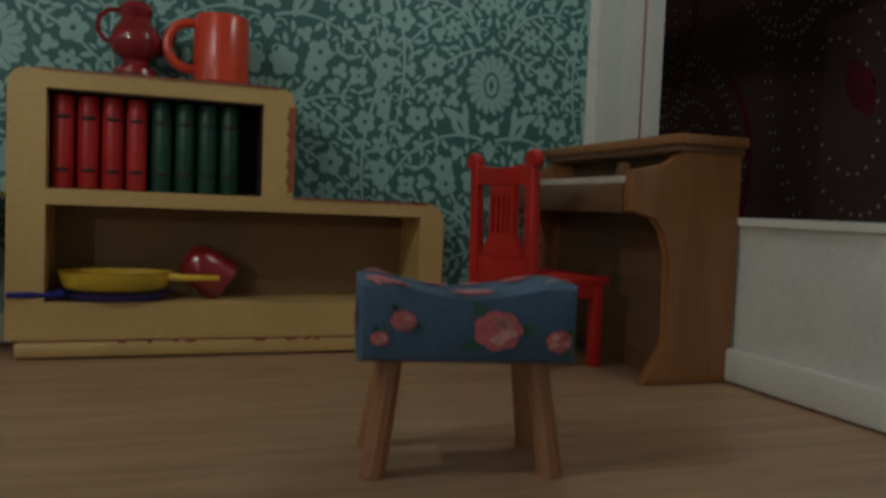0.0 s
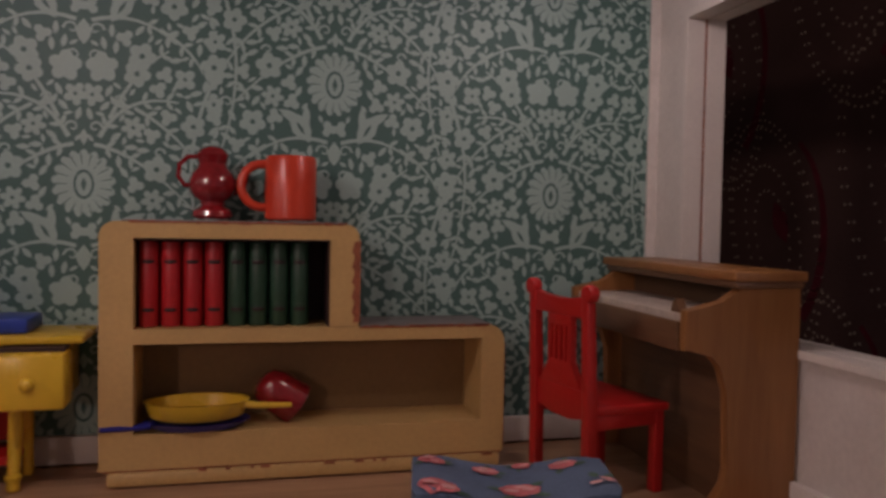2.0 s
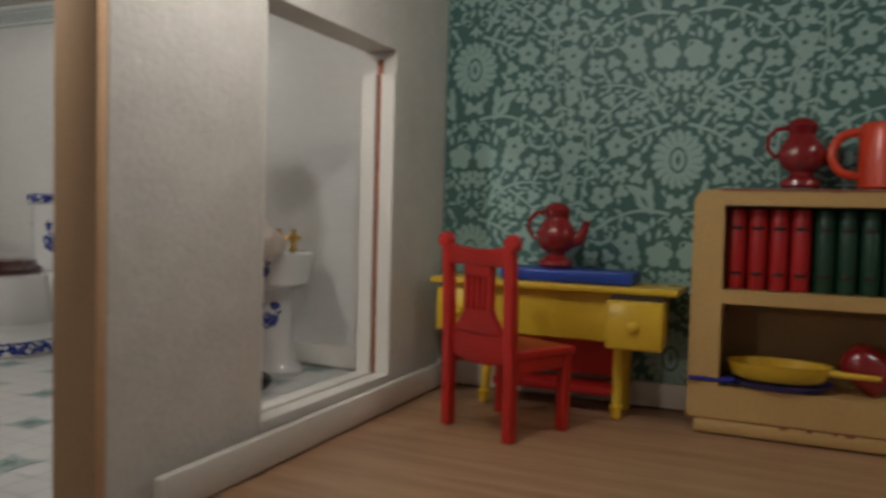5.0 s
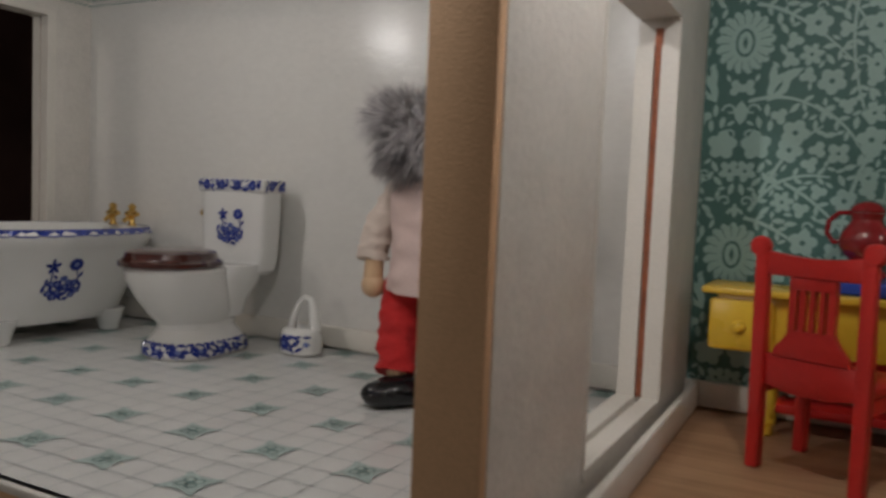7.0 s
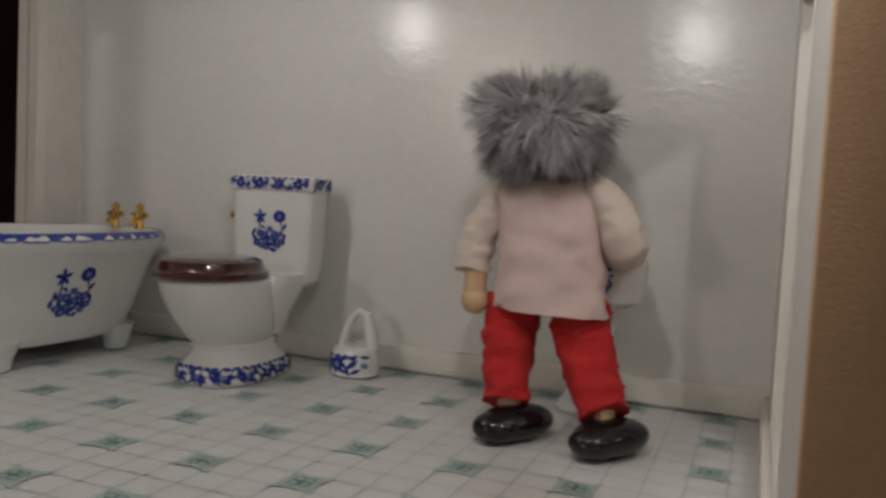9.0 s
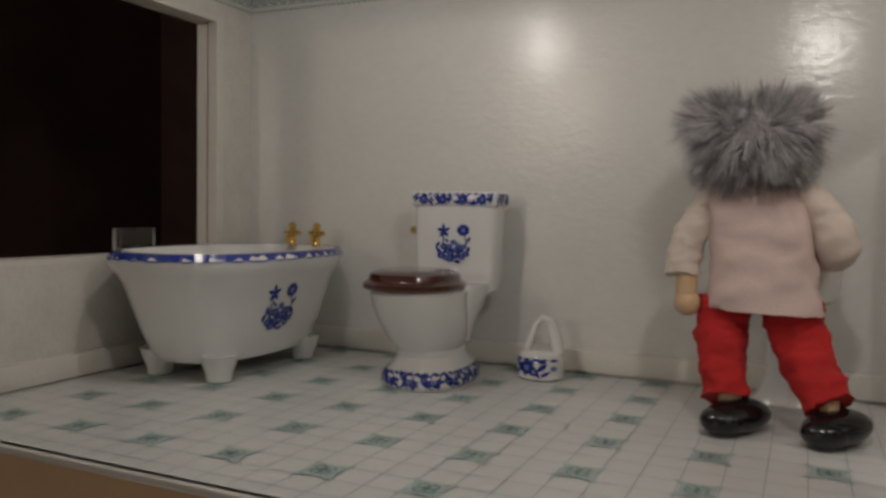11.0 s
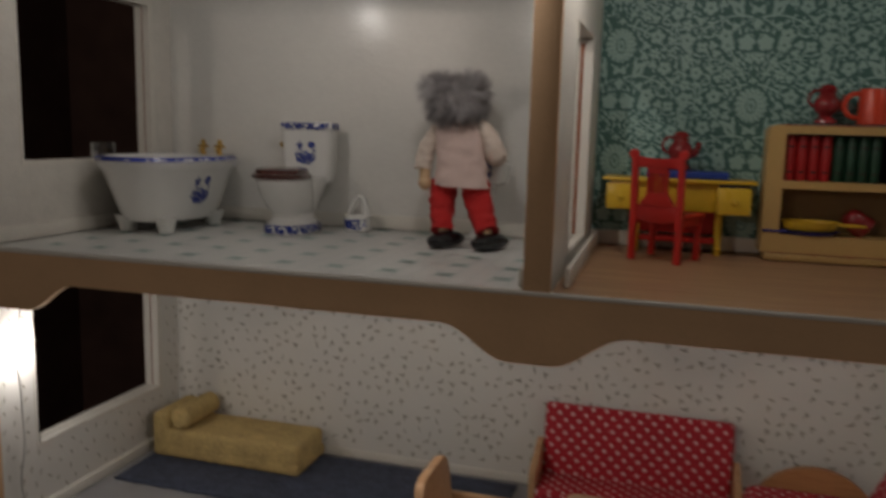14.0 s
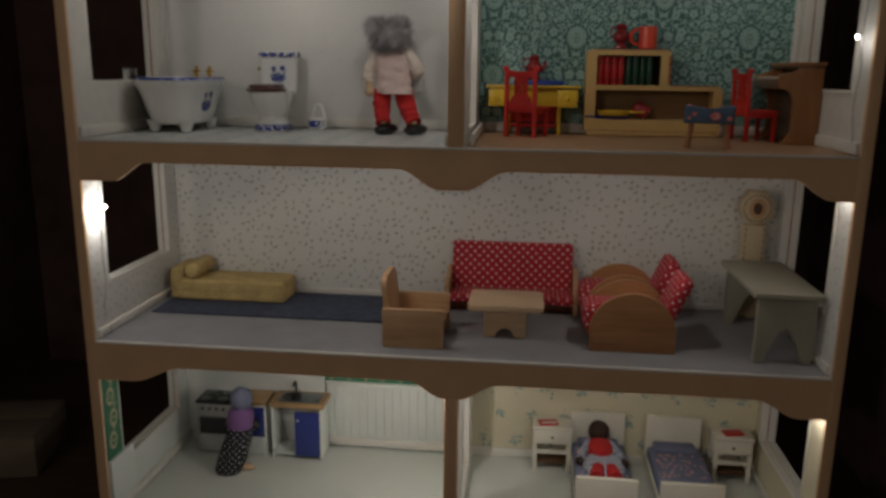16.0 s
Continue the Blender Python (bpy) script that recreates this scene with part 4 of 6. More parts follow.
def chair(place, turn, label):
    """Local: seat 0.035 wide, back at -y, front at +y."""
    ch = thing("chair", place, label, "chair", "red toy chairs", turn)
    w = 0.0172
    for sx in (-1, 1):
        part("back_leg", prism(mesh(), [(-0.0170, 0.0003), (-0.0128, 0.0003), (-0.0132, 0.034), (-0.0150, 0.0775), (-0.0185, 0.0775), (-0.0172, 0.034)], "x", sx * w - 0.0021, sx * w + 0.0021, 0.0004), REDP, ch)
        part("front_leg", box(mesh(), sx * w - 0.0021, sx * w + 0.0021, 0.0135, 0.0175, 0.0003, 0.0330, 0.0004), REDP, ch)
        part("ear", lathe(mesh(), [(0.0004, -0.0021), (0.0030, -0.0019), (0.0036, -0.0008), (0.0036, 0.0008), (0.0030, 0.0019), (0.0004, 0.0021)], 16), REDP, ch).matrix_basis = pose(sx * (w + 0.0012), -0.0168, 0.0785, 90, 0, 0)
        part("side_rail", box(mesh(), sx * w - 0.0016, sx * w + 0.0016, -0.0132, 0.0140, 0.0270, 0.0325, 0.0004), REDP, ch)
    part("seat", prism(mesh(), [(-0.0190, -0.0130), (0.0190, -0.0130), (0.0205, 0.0185), (-0.0205, 0.0185)], "z", 0.0325, 0.0358, 0.0006), REDP, ch)
    part("front_rail", box(mesh(), -w + 0.002, w - 0.002, 0.0140, 0.0168, 0.0270, 0.0325, 0.0004), REDP, ch)
    part("crest_rail", prism(mesh(), [(-w + 0.001, 0.0690), (w - 0.001, 0.0690)] + [(w - 0.001 - (2 * w - 0.002) * i / 8, 0.0772 - 0.0016 * math.sin(math.pi * i / 8)) for i in range(9)], "y", -0.0178, -0.0148, 0.0004), REDP, ch)
    part("lower_rail", prism(mesh(), [(-w + 0.001, 0.0310), (-0.006, 0.0288), (0.006, 0.0288), (w - 0.001, 0.0310), (w - 0.001, 0.0415), (-w + 0.001, 0.0415)], "y", -0.0160, -0.0130, 0.0004), REDP, ch)
    part("splat", prism(mesh(), [(-0.0128, 0.0412), (0.0128, 0.0412), (0.0120, 0.0440), (0.0085, 0.0475), (0.0075, 0.0510), (-0.0075, 0.0510), (-0.0085, 0.0475), (-0.0120, 0.0440)], "y", -0.0166, -0.0138, 0.0004), REDP, ch)
    for x, wide in ((-0.0064, 0.0011), (-0.0032, 0.0008), (0.0, 0.0008), (0.0032, 0.0008), (0.0064, 0.0011)):
        part("slat", box(mesh(), x - wide, x + wide, -0.0170, -0.0144, 0.0508, 0.0650), REDP, ch)
    part("splat_top", box(mesh(), -0.0075, 0.0075, -0.0172, -0.0145, 0.0648, 0.0692, 0.0003), REDP, ch)
    ch.scale = (1.07, 1.07, 1.02)
    return ch


chair((-0.1065, 0.2925, F3), -25, "red plastic toy chair drawn up to the yellow desk")
chair((0.1595, 0.2985, F3), -78, "red plastic toy chair drawn up to the piano")

d = thing("desk", (0, 0, F3), "yellow plastic toy desk with an open drawer and red lower shelf", "desk")
part("desktop", box(mesh(), -0.158, -0.0400, 0.3235, 0.3575, 0.0575, 0.0605, 0.0010), YELLOWP, d)
part("apron", box(mesh(), -0.1520, -0.0475, 0.3290, 0.3550, 0.0350, 0.0576, 0.0006), YELLOWP, d)
for x in (-0.1300, -0.0660):
    leg = part("leg", tube(mesh(), [(x, 0.3355, 0.0352), (x, 0.3345, 0.0250), (x, 0.3318, 0.0130), (x, 0.3305, 0.0064)], [0.0029, 0.0028, 0.0024, 0.0023], 14), YELLOWP, d)
    part("foot", lathe(mesh(), [(0.0020, 0.0003), (0.0026, 0.0012), (0.0025, 0.0040), (0.0032, 0.0052), (0.0032, 0.0062), (0.0022, 0.0070)], 16, (x, 0.3300, 0)), YELLOWP, leg)
    part("back_leg", tube(mesh(), [(x, 0.3500, 0.0352), (x, 0.3510, 0.0003)], [0.0026, 0.0022], 12), YELLOWP, d)
dl = part("drawer", box(mesh(), -0.1545, -0.1300, 0.3245, 0.3300, 0.0345, 0.0555, 0.0012), YELLOWP, d, "yellow drawer pushed in")
part("knob", ball(mesh(), (-0.1425, 0.3236, 0.0445), 0.0026, 0.0022, 0.0026), YELLOWP, dl)
part("shelf", box(mesh(), -0.1275, -0.0670, 0.3340, 0.3540, 0.0090, 0.0125, 0.0005), REDP, d, "red shelf between the legs")
part("panel", box(mesh(), -0.1275, -0.0670, 0.3500, 0.3530, 0.0150, 0.0345), REDP, d, "red panel behind the legs")
dr = part("drawer", box(mesh(), -0.0690, -0.0445, 0.3140, 0.3280, 0.0345, 0.0555, 0.0014), YELLOWP, d, "yellow drawer pulled out")
part("knob", ball(mesh(), (-0.0570, 0.3130, 0.0445), 0.0026, 0.0022, 0.0026), YELLOWP, dr)
# near-black strip fills the slot over the open drawer as its shade
part("drawer_gap", box(mesh(), -0.0680, -0.0455, 0.3190, 0.3288, 0.0555, 0.0572), DARKGAP, d, "dark strip for the shade above the drawer")
bd = thing("board", (0, 0, F3 + 0.0607), "flat bright blue plastic board lying on the yellow desk", "board")
part("slab", box(mesh(), -0.1240, -0.0610, 0.3300, 0.3540, 0.0, 0.0058, 0.0012), BLUEP, bd)
bl = thing("yellow_bead", (-0.117, 0.3265, F3 + 0.0625), "small yellow plastic knob lying on the desk", "knob")
part("knob", ball(mesh(), (0, 0, 0.0008), 0.0030, 0.0024, 0.0022), YELLOWP, bl)

# upright piano against the side wall
p = thing("piano", (0, 0, F3), "brown veneered toy upright piano with open keyboard", "piano")
side = [(0.2180, 0.0003), (0.1800, 0.0003), (0.1830, 0.0060), (0.1890, 0.0130), (0.1900, 0.0180), (0.1890, 0.0470), (0.1860, 0.0560), (0.1820, 0.0605), (0.1710, 0.0620), (0.1710, 0.0765), (0.1860, 0.0790), (0.1920, 0.0830), (0.1940, 0.0868), (0.2180, 0.0868)]
part("end_panel", prism(mesh(), side, "y", 0.2500, 0.2545, 0.0006), PIANOWOOD, p)
part("end_panel", prism(mesh(), side, "y", 0.3480, 0.3525, 0.0006), PIANOWOOD, p)
part("lid", box(mesh(), 0.1885, 0.2190, 0.2475, 0.3555, 0.0868, 0.0905, 0.0008), PIANOWOOD, p)
part("lid_moulding", box(mesh(), 0.1900, 0.2185, 0.2490, 0.3540, 0.0842, 0.0869, 0.0008), PIANODARK, p)
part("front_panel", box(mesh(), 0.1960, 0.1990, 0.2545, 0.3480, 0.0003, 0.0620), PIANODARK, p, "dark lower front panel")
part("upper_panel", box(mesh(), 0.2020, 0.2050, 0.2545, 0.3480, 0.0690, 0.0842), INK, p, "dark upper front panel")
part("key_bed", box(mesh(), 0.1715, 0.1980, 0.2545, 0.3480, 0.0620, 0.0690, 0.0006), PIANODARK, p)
part("key_slip", box(mesh(), 0.1700, 0.1716, 0.2545, 0.3480, 0.0615, 0.0722, 0.0004), PIANODARK, p)
for i in range(30):
    y = 0.2562 + i * 0.00302
    part("white_key", box(mesh(), 0.1725, 0.2018, y, y + 0.0028, 0.0691, 0.0748, 0.0003), IVORY, p)
part("chipped_block", prism(mesh(), [(0.2580, 0.0748), (0.2640, 0.0748), (0.2625, 0.0790), (0.2605, 0.0798)], "x", 0.1730, 0.1765), PIANODARK, p, "small broken wooden block")

# padded stool
st = thing("footstool", (0.0858, 0.1880, F3), "wooden toy stool with a blue rose-printed padded seat", "stool", "", -12)
bm = mesh()
prof = []
for i in range(13):
    x = -0.0250 + 0.050 * i / 12
    prof.append((x, 0.0410 + 0.0048 * (abs(x) / 0.0250) ** 1.6 - (0.0016 if i in (0, 12) else 0)))
poly = [(-0.0248, 0.0262), (0.0248, 0.0262)] + prof[::-1]
prism(bm, poly, "y", -0.0152, 0.0152, 0.0036)
seat = part("seat", bm, STOOLBLUE, st, "blue cotton seat printed with pink roses")
for sx in (-1, 1):
    for sy in (-1, 1):
        part("leg", tube(mesh(), [(sx * 0.0165, sy * 0.0085, 0.0290), (sx * 0.0205, sy * 0.0115, 0.0)], [0.0026, 0.0030], 10), TEAK, st)
r = random.Random(5)


def roses(put, spots):
    a, b, g = mesh(), mesh(), mesh()
    for u, v, size in spots:
        for q in range(4):
            t = r.random() * 6.3
            flat(g, leaf(u + 1.0 * size * math.cos(t), v + 1.0 * size * math.sin(t), size * 0.9, size * 0.45, t), put[0])
        flat(a, blossom(u, v, size * 0.92, 7, r.random(), 0.8, 0.12), put[1])
        for q in range(4):
            t = r.random() * 6.3
            flat(b, blossom(u + 0.4 * size * math.cos(t), v + 0.32 * size * math.sin(t), size * 0.34, 4, t, 0.6, 0.2), put[2])
    part("leaf_print", g, LEAFP, seat, "green leaf print", False)
    part("rose_print", a, ROSE, seat, "pink rose print", False)
    part("rose_petals", b, ROSEPALE, seat, "pale pink petals", False)


def lifted(origin, u, v):
    return [onto(seat, origin, u, v, k) for k in (0.0003, 0.0005, 0.0007)]


roses(lifted((0, 0, 0.04), (1, 0, 0), (0, 1, 0)), [(-0.0185, -0.0105, 0.0056), (0.0015, -0.0060, 0.0058), (0.0210, -0.0080, 0.0050), (-0.006, 0.0075, 0.0040), (0.0145, 0.0085, 0.0042), (-0.0200, 0.0080, 0.0040), (0.004, 0.0125, 0.003)])
roses(lifted((0, -0.02, 0.035), (1, 0, 0), (0, 0, 1)), [(0.0060, -0.0008, 0.0062), (-0.0150, 0.0010, 0.0032), (0.0200, -0.0030, 0.0034), (-0.020, -0.003, 0.0022)])

roses(lifted((-0.02, 0, 0.035), (0, -1, 0), (0, 0, 1)), [(0.0060, 0.0010, 0.0046), (-0.0070, -0.0025, 0.0034)])
roses(lifted((0.02, 0, 0.035), (0, 1, 0), (0, 0, 1)), [(-0.0060, -0.0010, 0.0044), (0.0080, 0.0015, 0.0034)])

# ---------------------------------------------------------------- bathroom


def bouquet(base, origin, u, v, size, seed=1):
    """A painted blue posy: a crescent of flowers, a round bloom and a star bloom on stems."""
    q = random.Random(seed)
    a, b = mesh(), mesh()
    put, put2 = onto(base, origin, u, v, 0.0003), onto(base, origin, u, v, 0.0005)
    k = size
    for i in range(27):
        t = radians(175 + 190 * (i * 7 % 27) / 26)
        d = (0.82, 0.55, 0.28)[i % 3] * q.uniform(0.85, 1.1)
        x, y = d * k * 0.95 * math.cos(t), -0.12 * k + d * k * 0.85 * math.sin(t)
        level = onto(base, origin, u, v, 0.0002 + 0.00001 * i)
        if i % 5 < 3:
            flat(a, leaf(x, y, k * q.uniform(0.30, 0.46), k * q.uniform(0.14, 0.2), t + q.uniform(0.6, 2.2)), level)
        else:
            flat(a, blossom(x * 0.92, y * 0.92, k * q.uniform(0.17, 0.24), 5, t, 0.75, 0.15), level)
            flat(b, blossom(x * 0.92, y * 0.92, k * 0.09, 5, t), put2)
    flat(b, blossom(0.02 * k, 0.08 * k, 0.20 * k, 6, 0.4, 0.7, 0.15), put2)
    flat(a, blossom(0.02 * k, 0.08 * k, 0.07 * k, 6, 0.4), onto(base, origin, u, v, 0.0007))
    flat(a, blossom(0.50 * k, 0.66 * k, 0.33 * k, 8, 0.3, 0.85, 0.1), put)
    flat(b, blossom(0.50 * k, 0.66 * k, 0.12 * k, 6, 0.3), put2)
    for i in range(5):
        t = 0.4 + 2 * math.pi * i / 5
        flat(a, leaf(-0.50 * k + 0.18 * k * math.cos(t), 0.62 * k + 0.18 * k * math.sin(t), 0.36 * k, 0.17 * k, t), onto(base, origin, u, v, 0.0003 + 0.00001 * i))
    strip(a, *ribbon([(0.62 * k, -0.2 * k), (0.66 * k, 0.1 * k), (0.55 * k, 0.42 * k)], 0.08 * k, 0.06 * k), put)
    strip(a, *ribbon([(-0.60 * k, -0.25 * k), (-0.52 * k, 0.1 * k), (-0.50 * k, 0.5 * k)], 0.08 * k, 0.06 * k), put)
    flat(a, leaf(0.78 * k, 0.22 * k, 0.34 * k, 0.15 * k, 1.0), put)
    flat(a, leaf(-0.34 * k, 0.16 * k, 0.30 * k, 0.13 * k, 2.4), put)
    part("painted_posy", a, DELFT, base, "cobalt blue painted posy", False)
    part("posy_detail", b, DELFTPALE, base, "pale blue petals", False)


def border(base, origin, u, v, length, height, seed, n):
    """A painted blue band of round flowers and scrolls."""
    q = random.Random(seed)
    a = mesh()
    b = mesh()
    put, put2 = onto(base, origin, u, v, 0.0003), onto(base, origin, u, v, 0.0005)
    for i in range(n):
        x = -length / 2 + length * (i + 0.5) / n
        if i % 3 == 1:
            flat(a, blossom(x, 0, height * 0.46, 7, 0, 1.0), put)
            flat(b, blossom(x, 0, height * 0.16, 5), put2)
        else:
            for k in range(4):
                flat(a, leaf(x + q.uniform(-0.4, 0.4) * length / n, q.uniform(-0.35, 0.35) * height, height * 0.62, height * 0.2, q.random() * 3), put)
        flat(a, leaf(x, 0.4 * height, length / n * 0.9, height * 0.16, q.uniform(-0.2, 0.2)), put)
    part("painted_band", a, DELFT, base, "cobalt blue painted band", False)
    part("band_detail", b, DELFTPALE, base, "pale blue dots", False)


def oval(bm, rows, n=40, power=2.6):
    """Stacked rounded-oblong rings: (cx, cy, rx, ry, z)."""
    rings = []
    for cx, cy, rx, ry, zz in rows:
        ring = []
        for i in range(n):
            a = 2 * math.pi * i / n
            c, s = math.cos(a), math.sin(a)
            ring.append(bm.verts.new((cx + rx * math.copysign(abs(c) ** (2 / power), c), cy + ry * math.copysign(abs(s) ** (2 / power), s), zz)))
        rings.append(ring)
    for a, b in zip(rings, rings[1:]):
        for i in range(n):
            bm.faces.new((a[i], a[(i + 1) % n], b[(i + 1) % n], b[i]))
    bm.faces.new(rings[0][::-1])
    bm.faces.new(rings[-1])
    return bm


tub = thing("bathtub", (-0.5370, 0.2860, F3), "white porcelain toy bathtub on feet with blue posies", "bathtub")
tub.scale = (1.03, 1.045, 1.0)
rows = [(0, 0, 0.0200, 0.0380, 0.0085), (0, 0, 0.0255, 0.0450, 0.0102), (0, 0, 0.0290, 0.0490, 0.0150), (0, 0, 0.0325, 0.0535, 0.0260), (0, 0, 0.0360, 0.0585, 0.0400), (0, 0, 0.0388, 0.0622, 0.0500), (0, 0, 0.0415, 0.0650, 0.0545), (0, 0, 0.0440, 0.0680, 0.0590), (0, 0, 0.0440, 0.0680, 0.0625), (0, 0, 0.0420, 0.0660, 0.0652), (0, 0, 0.0390, 0.0625, 0.0655), (0, 0, 0.0365, 0.0595, 0.0625), (0, 0, 0.0310, 0.0520, 0.0400), (0, 0, 0.0250, 0.0420, 0.0190), (0, 0, 0.0150, 0.0300, 0.0175)]
shell = part("basin", oval(mesh(), rows, 56), PORCELAIN, tub)
for sx in (-1, 1):
    for sy in (-1, 1):
        part("foot", lathe(mesh(), [(0.0050, 0.0003), (0.0062, 0.0012), (0.0066, 0.0050), (0.0085, 0.0100), (0.0098, 0.0145)], 18, (sx * 0.0190, sy * 0.0345, 0)), PORCELAIN, tub)
bouquet(shell, (0.04, -0.008, 0.036), (0, 1, 0), (0, 0, 1), 0.0135, 3)
def rim(rx, ry, zz, i, n):
    c, k = math.cos(2 * math.pi * i / n), math.sin(2 * math.pi * i / n)
    return Vector((rx * math.copysign(abs(c) ** (2 / 2.6), c), ry * math.copysign(abs(k) ** (2 / 2.6), k), zz))


a = mesh()
q = random.Random(8)
lower, upper = [], []
for i in range(168):
    e = q.uniform(0.0, 0.0010)
    lower.append(a.verts.new(rim(0.0444, 0.0684, 0.0622 - e, i, 168)))
    upper.append(a.verts.new(rim(0.0424 - e * 0.5, 0.0664 - e * 0.5, 0.0655, i, 168)))
for i in range(168):
    a.faces.new((lower[i], lower[(i + 1) % 168], upper[(i + 1) % 168], upper[i]))
part("painted_band", a, DELFT, shell, "cobalt blue painted rim", False)
for x, y in ((-0.004, 0.0555), (0.013, 0.0560)):
    tp = part("tap", lathe(mesh(), [(0.0032, 0.0650), (0.0022, 0.0662), (0.0016, 0.0700), (0.0032, 0.0716), (0.0032, 0.0742), (0.0018, 0.0758), (0.0026, 0.0780), (0.0008, 0.0796)], 14, (x, y, 0)), BRASS, tub, "polished brass tap")
    part("tap_cross", tube(mesh(), [(x - 0.0052, y, 0.0728), (x + 0.0052, y, 0.0728)], 0.0015), BRASS, tp)
    part("tap_spout", tube(mesh(), [(x, y, 0.0690), (x, y - 0.004, 0.0700), (x, y - 0.0062, 0.0680)], 0.0014), BRASS, tp)
cb = thing("clear_box", (-0.5935, 0.268, F3 + 0.0616), "small clear plastic box on the window sill", "box")
part("box", box(mesh(), -0.003, 0.003, -0.013, 0.013, 0.0, 0.0140, 0.0006), CLEAR, cb)

w = thing("toilet", (-0.4265, 0.3045, F3), "white porcelain toy toilet with blue bands and brown seat", "toilet", "", 1)
foot = part("foot", oval(mesh(), [(0, 0.003, 0.0205, 0.0300, 0.0003), (0, 0.003, 0.0215, 0.0310, 0.0020), (0, 0.003, 0.0210, 0.0305, 0.0070), (0, 0.003, 0.0180, 0.0270, 0.0105), (0, 0.003, 0.0150, 0.0235, 0.0150), (0, 0.003, 0.0150, 0.0240, 0.0190)], 40), PORCELAIN, w)
bowl = part("bowl", oval(mesh(), [(0, 0.002, 0.0150, 0.0235, 0.0180), (0, -0.002, 0.0185, 0.0250, 0.0240), (0, -0.008, 0.0208, 0.0275, 0.0340), (0, -0.012, 0.0216, 0.0285, 0.0420), (0, -0.013, 0.0222, 0.0290, 0.0475), (0, -0.013, 0.0210, 0.0275, 0.0490)], 44, 2.2), PORCELAIN, w)
part("neck", oval(mesh(), [(0, 0.014, 0.0150, 0.0180, 0.0200), (0, 0.016, 0.0165, 0.0190, 0.0300), (0, 0.022, 0.0180, 0.0215, 0.0380), (0, 0.026, 0.0200, 0.0190, 0.0450), (0, 0.027, 0.0205, 0.0180, 0.0490)], 32, 2.6), PORCELAIN, w)
cis = part("cistern", oval(mesh(), [(0, 0.0370, 0.0190, 0.0075, 0.0425), (0, 0.0370, 0.0218, 0.0085, 0.0450), (0, 0.0372, 0.0232, 0.0092, 0.0520), (0, 0.0374, 0.0240, 0.0096, 0.0700), (0, 0.0375, 0.0244, 0.0098, 0.0905)], 48, 6.0), PORCELAIN, w)
cl = part("cistern_lid", box(mesh(), -0.0252, 0.0252, 0.0268, 0.0478, 0.0900, 0.0985, 0.0022, 3), PORCELAIN, w)
part("seat", oval(mesh(), [(-0.0015, -0.015, 0.0225, 0.0265, 0.0490), (-0.0015, -0.015, 0.0243, 0.0282, 0.0502), (-0.0015, -0.015, 0.0243, 0.0282, 0.0525), (-0.0015, -0.015, 0.0222, 0.0260, 0.0537), (-0.0015, -0.015, 0.0218, 0.0255, 0.0545), (-0.0015, -0.015, 0.0210, 0.0247, 0.0572), (-0.0015, -0.015, 0.0180, 0.0215, 0.0586)], 44, 2.2), SEATBROWN, w, "glossy dark brown closed seat lid")
lv = part("flush_lever", lathe(mesh(), [(0.0012, 0.0), (0.0014, 0.0014), (0.0022, 0.0024), (0.0022, 0.0042), (0.0008, 0.0052)], 12), BRASS, w, "brass flush lever")
lv.matrix_basis = pose(-0.0238, 0.0350, 0.0770, 0, -90, 0)
bouquet(cis, (0.0005, 0.03, 0.0700), (1, 0, 0), (0, 0, 1), 0.0115, 6)
border(cl, (0, 0.0268, 0.0942), (1, 0, 0), (0, 0, 1), 0.0460, 0.0068, 3, 12)
border(cl, (0.0252, 0.0373, 0.0942), (0, 1, 0), (0, 0, 1), 0.0170, 0.0068, 4, 5)
border(foot, (0, -0.0280, 0.0050), (1, 0, 0), (0, 0, 1), 0.0300, 0.0085, 5, 8)
border(foot, (0.0215, 0.003, 0.0050), (0, 1, 0), (0, 0, 1), 0.0460, 0.0085, 6, 11)
border(foot, (-0.0215, 0.003, 0.0050), (0, -1, 0), (0, 0, 1), 0.0460, 0.0085, 7, 11)

bh = thing("brush_holder", (-0.3775, 0.3390, F3), "white porcelain toy jug with blue flowers by the wall", "jug")
pot = part("pot", oval(mesh(), [(0, 0, 0.0105, 0.0085, 0.0003), (0, 0, 0.0125, 0.0100, 0.0015), (0, 0, 0.0125, 0.0100, 0.0100), (0, 0, 0.0112, 0.0090, 0.0140), (0, 0.0010, 0.0095, 0.0075, 0.0155), (0, 0.0010, 0.0080, 0.0062, 0.0120), (0, 0.001, 0.0020, 0.0020, 0.0100)], 32, 2.2), PORCELAIN, bh)
border(pot, (0, -0.010, 0.0072), (1, 0, 0), (0, 0, 1), 0.0225, 0.0100, 12, 5)
part("hood", tube(mesh(), [(-0.0085, 0.001, 0.0130), (-0.0068, 0.0015, 0.0200), (-0.0040, 0.003, 0.0285), (-0.0005, 0.004, 0.0318), (0.0040, 0.004, 0.0305), (0.0068, 0.003, 0.0210), (0.0090, 0.001, 0.0130)], [0.0026, 0.0022, 0.0018, 0.0020, 0.0026, 0.0034, 0.0034], 12), PORCELAIN, bh)

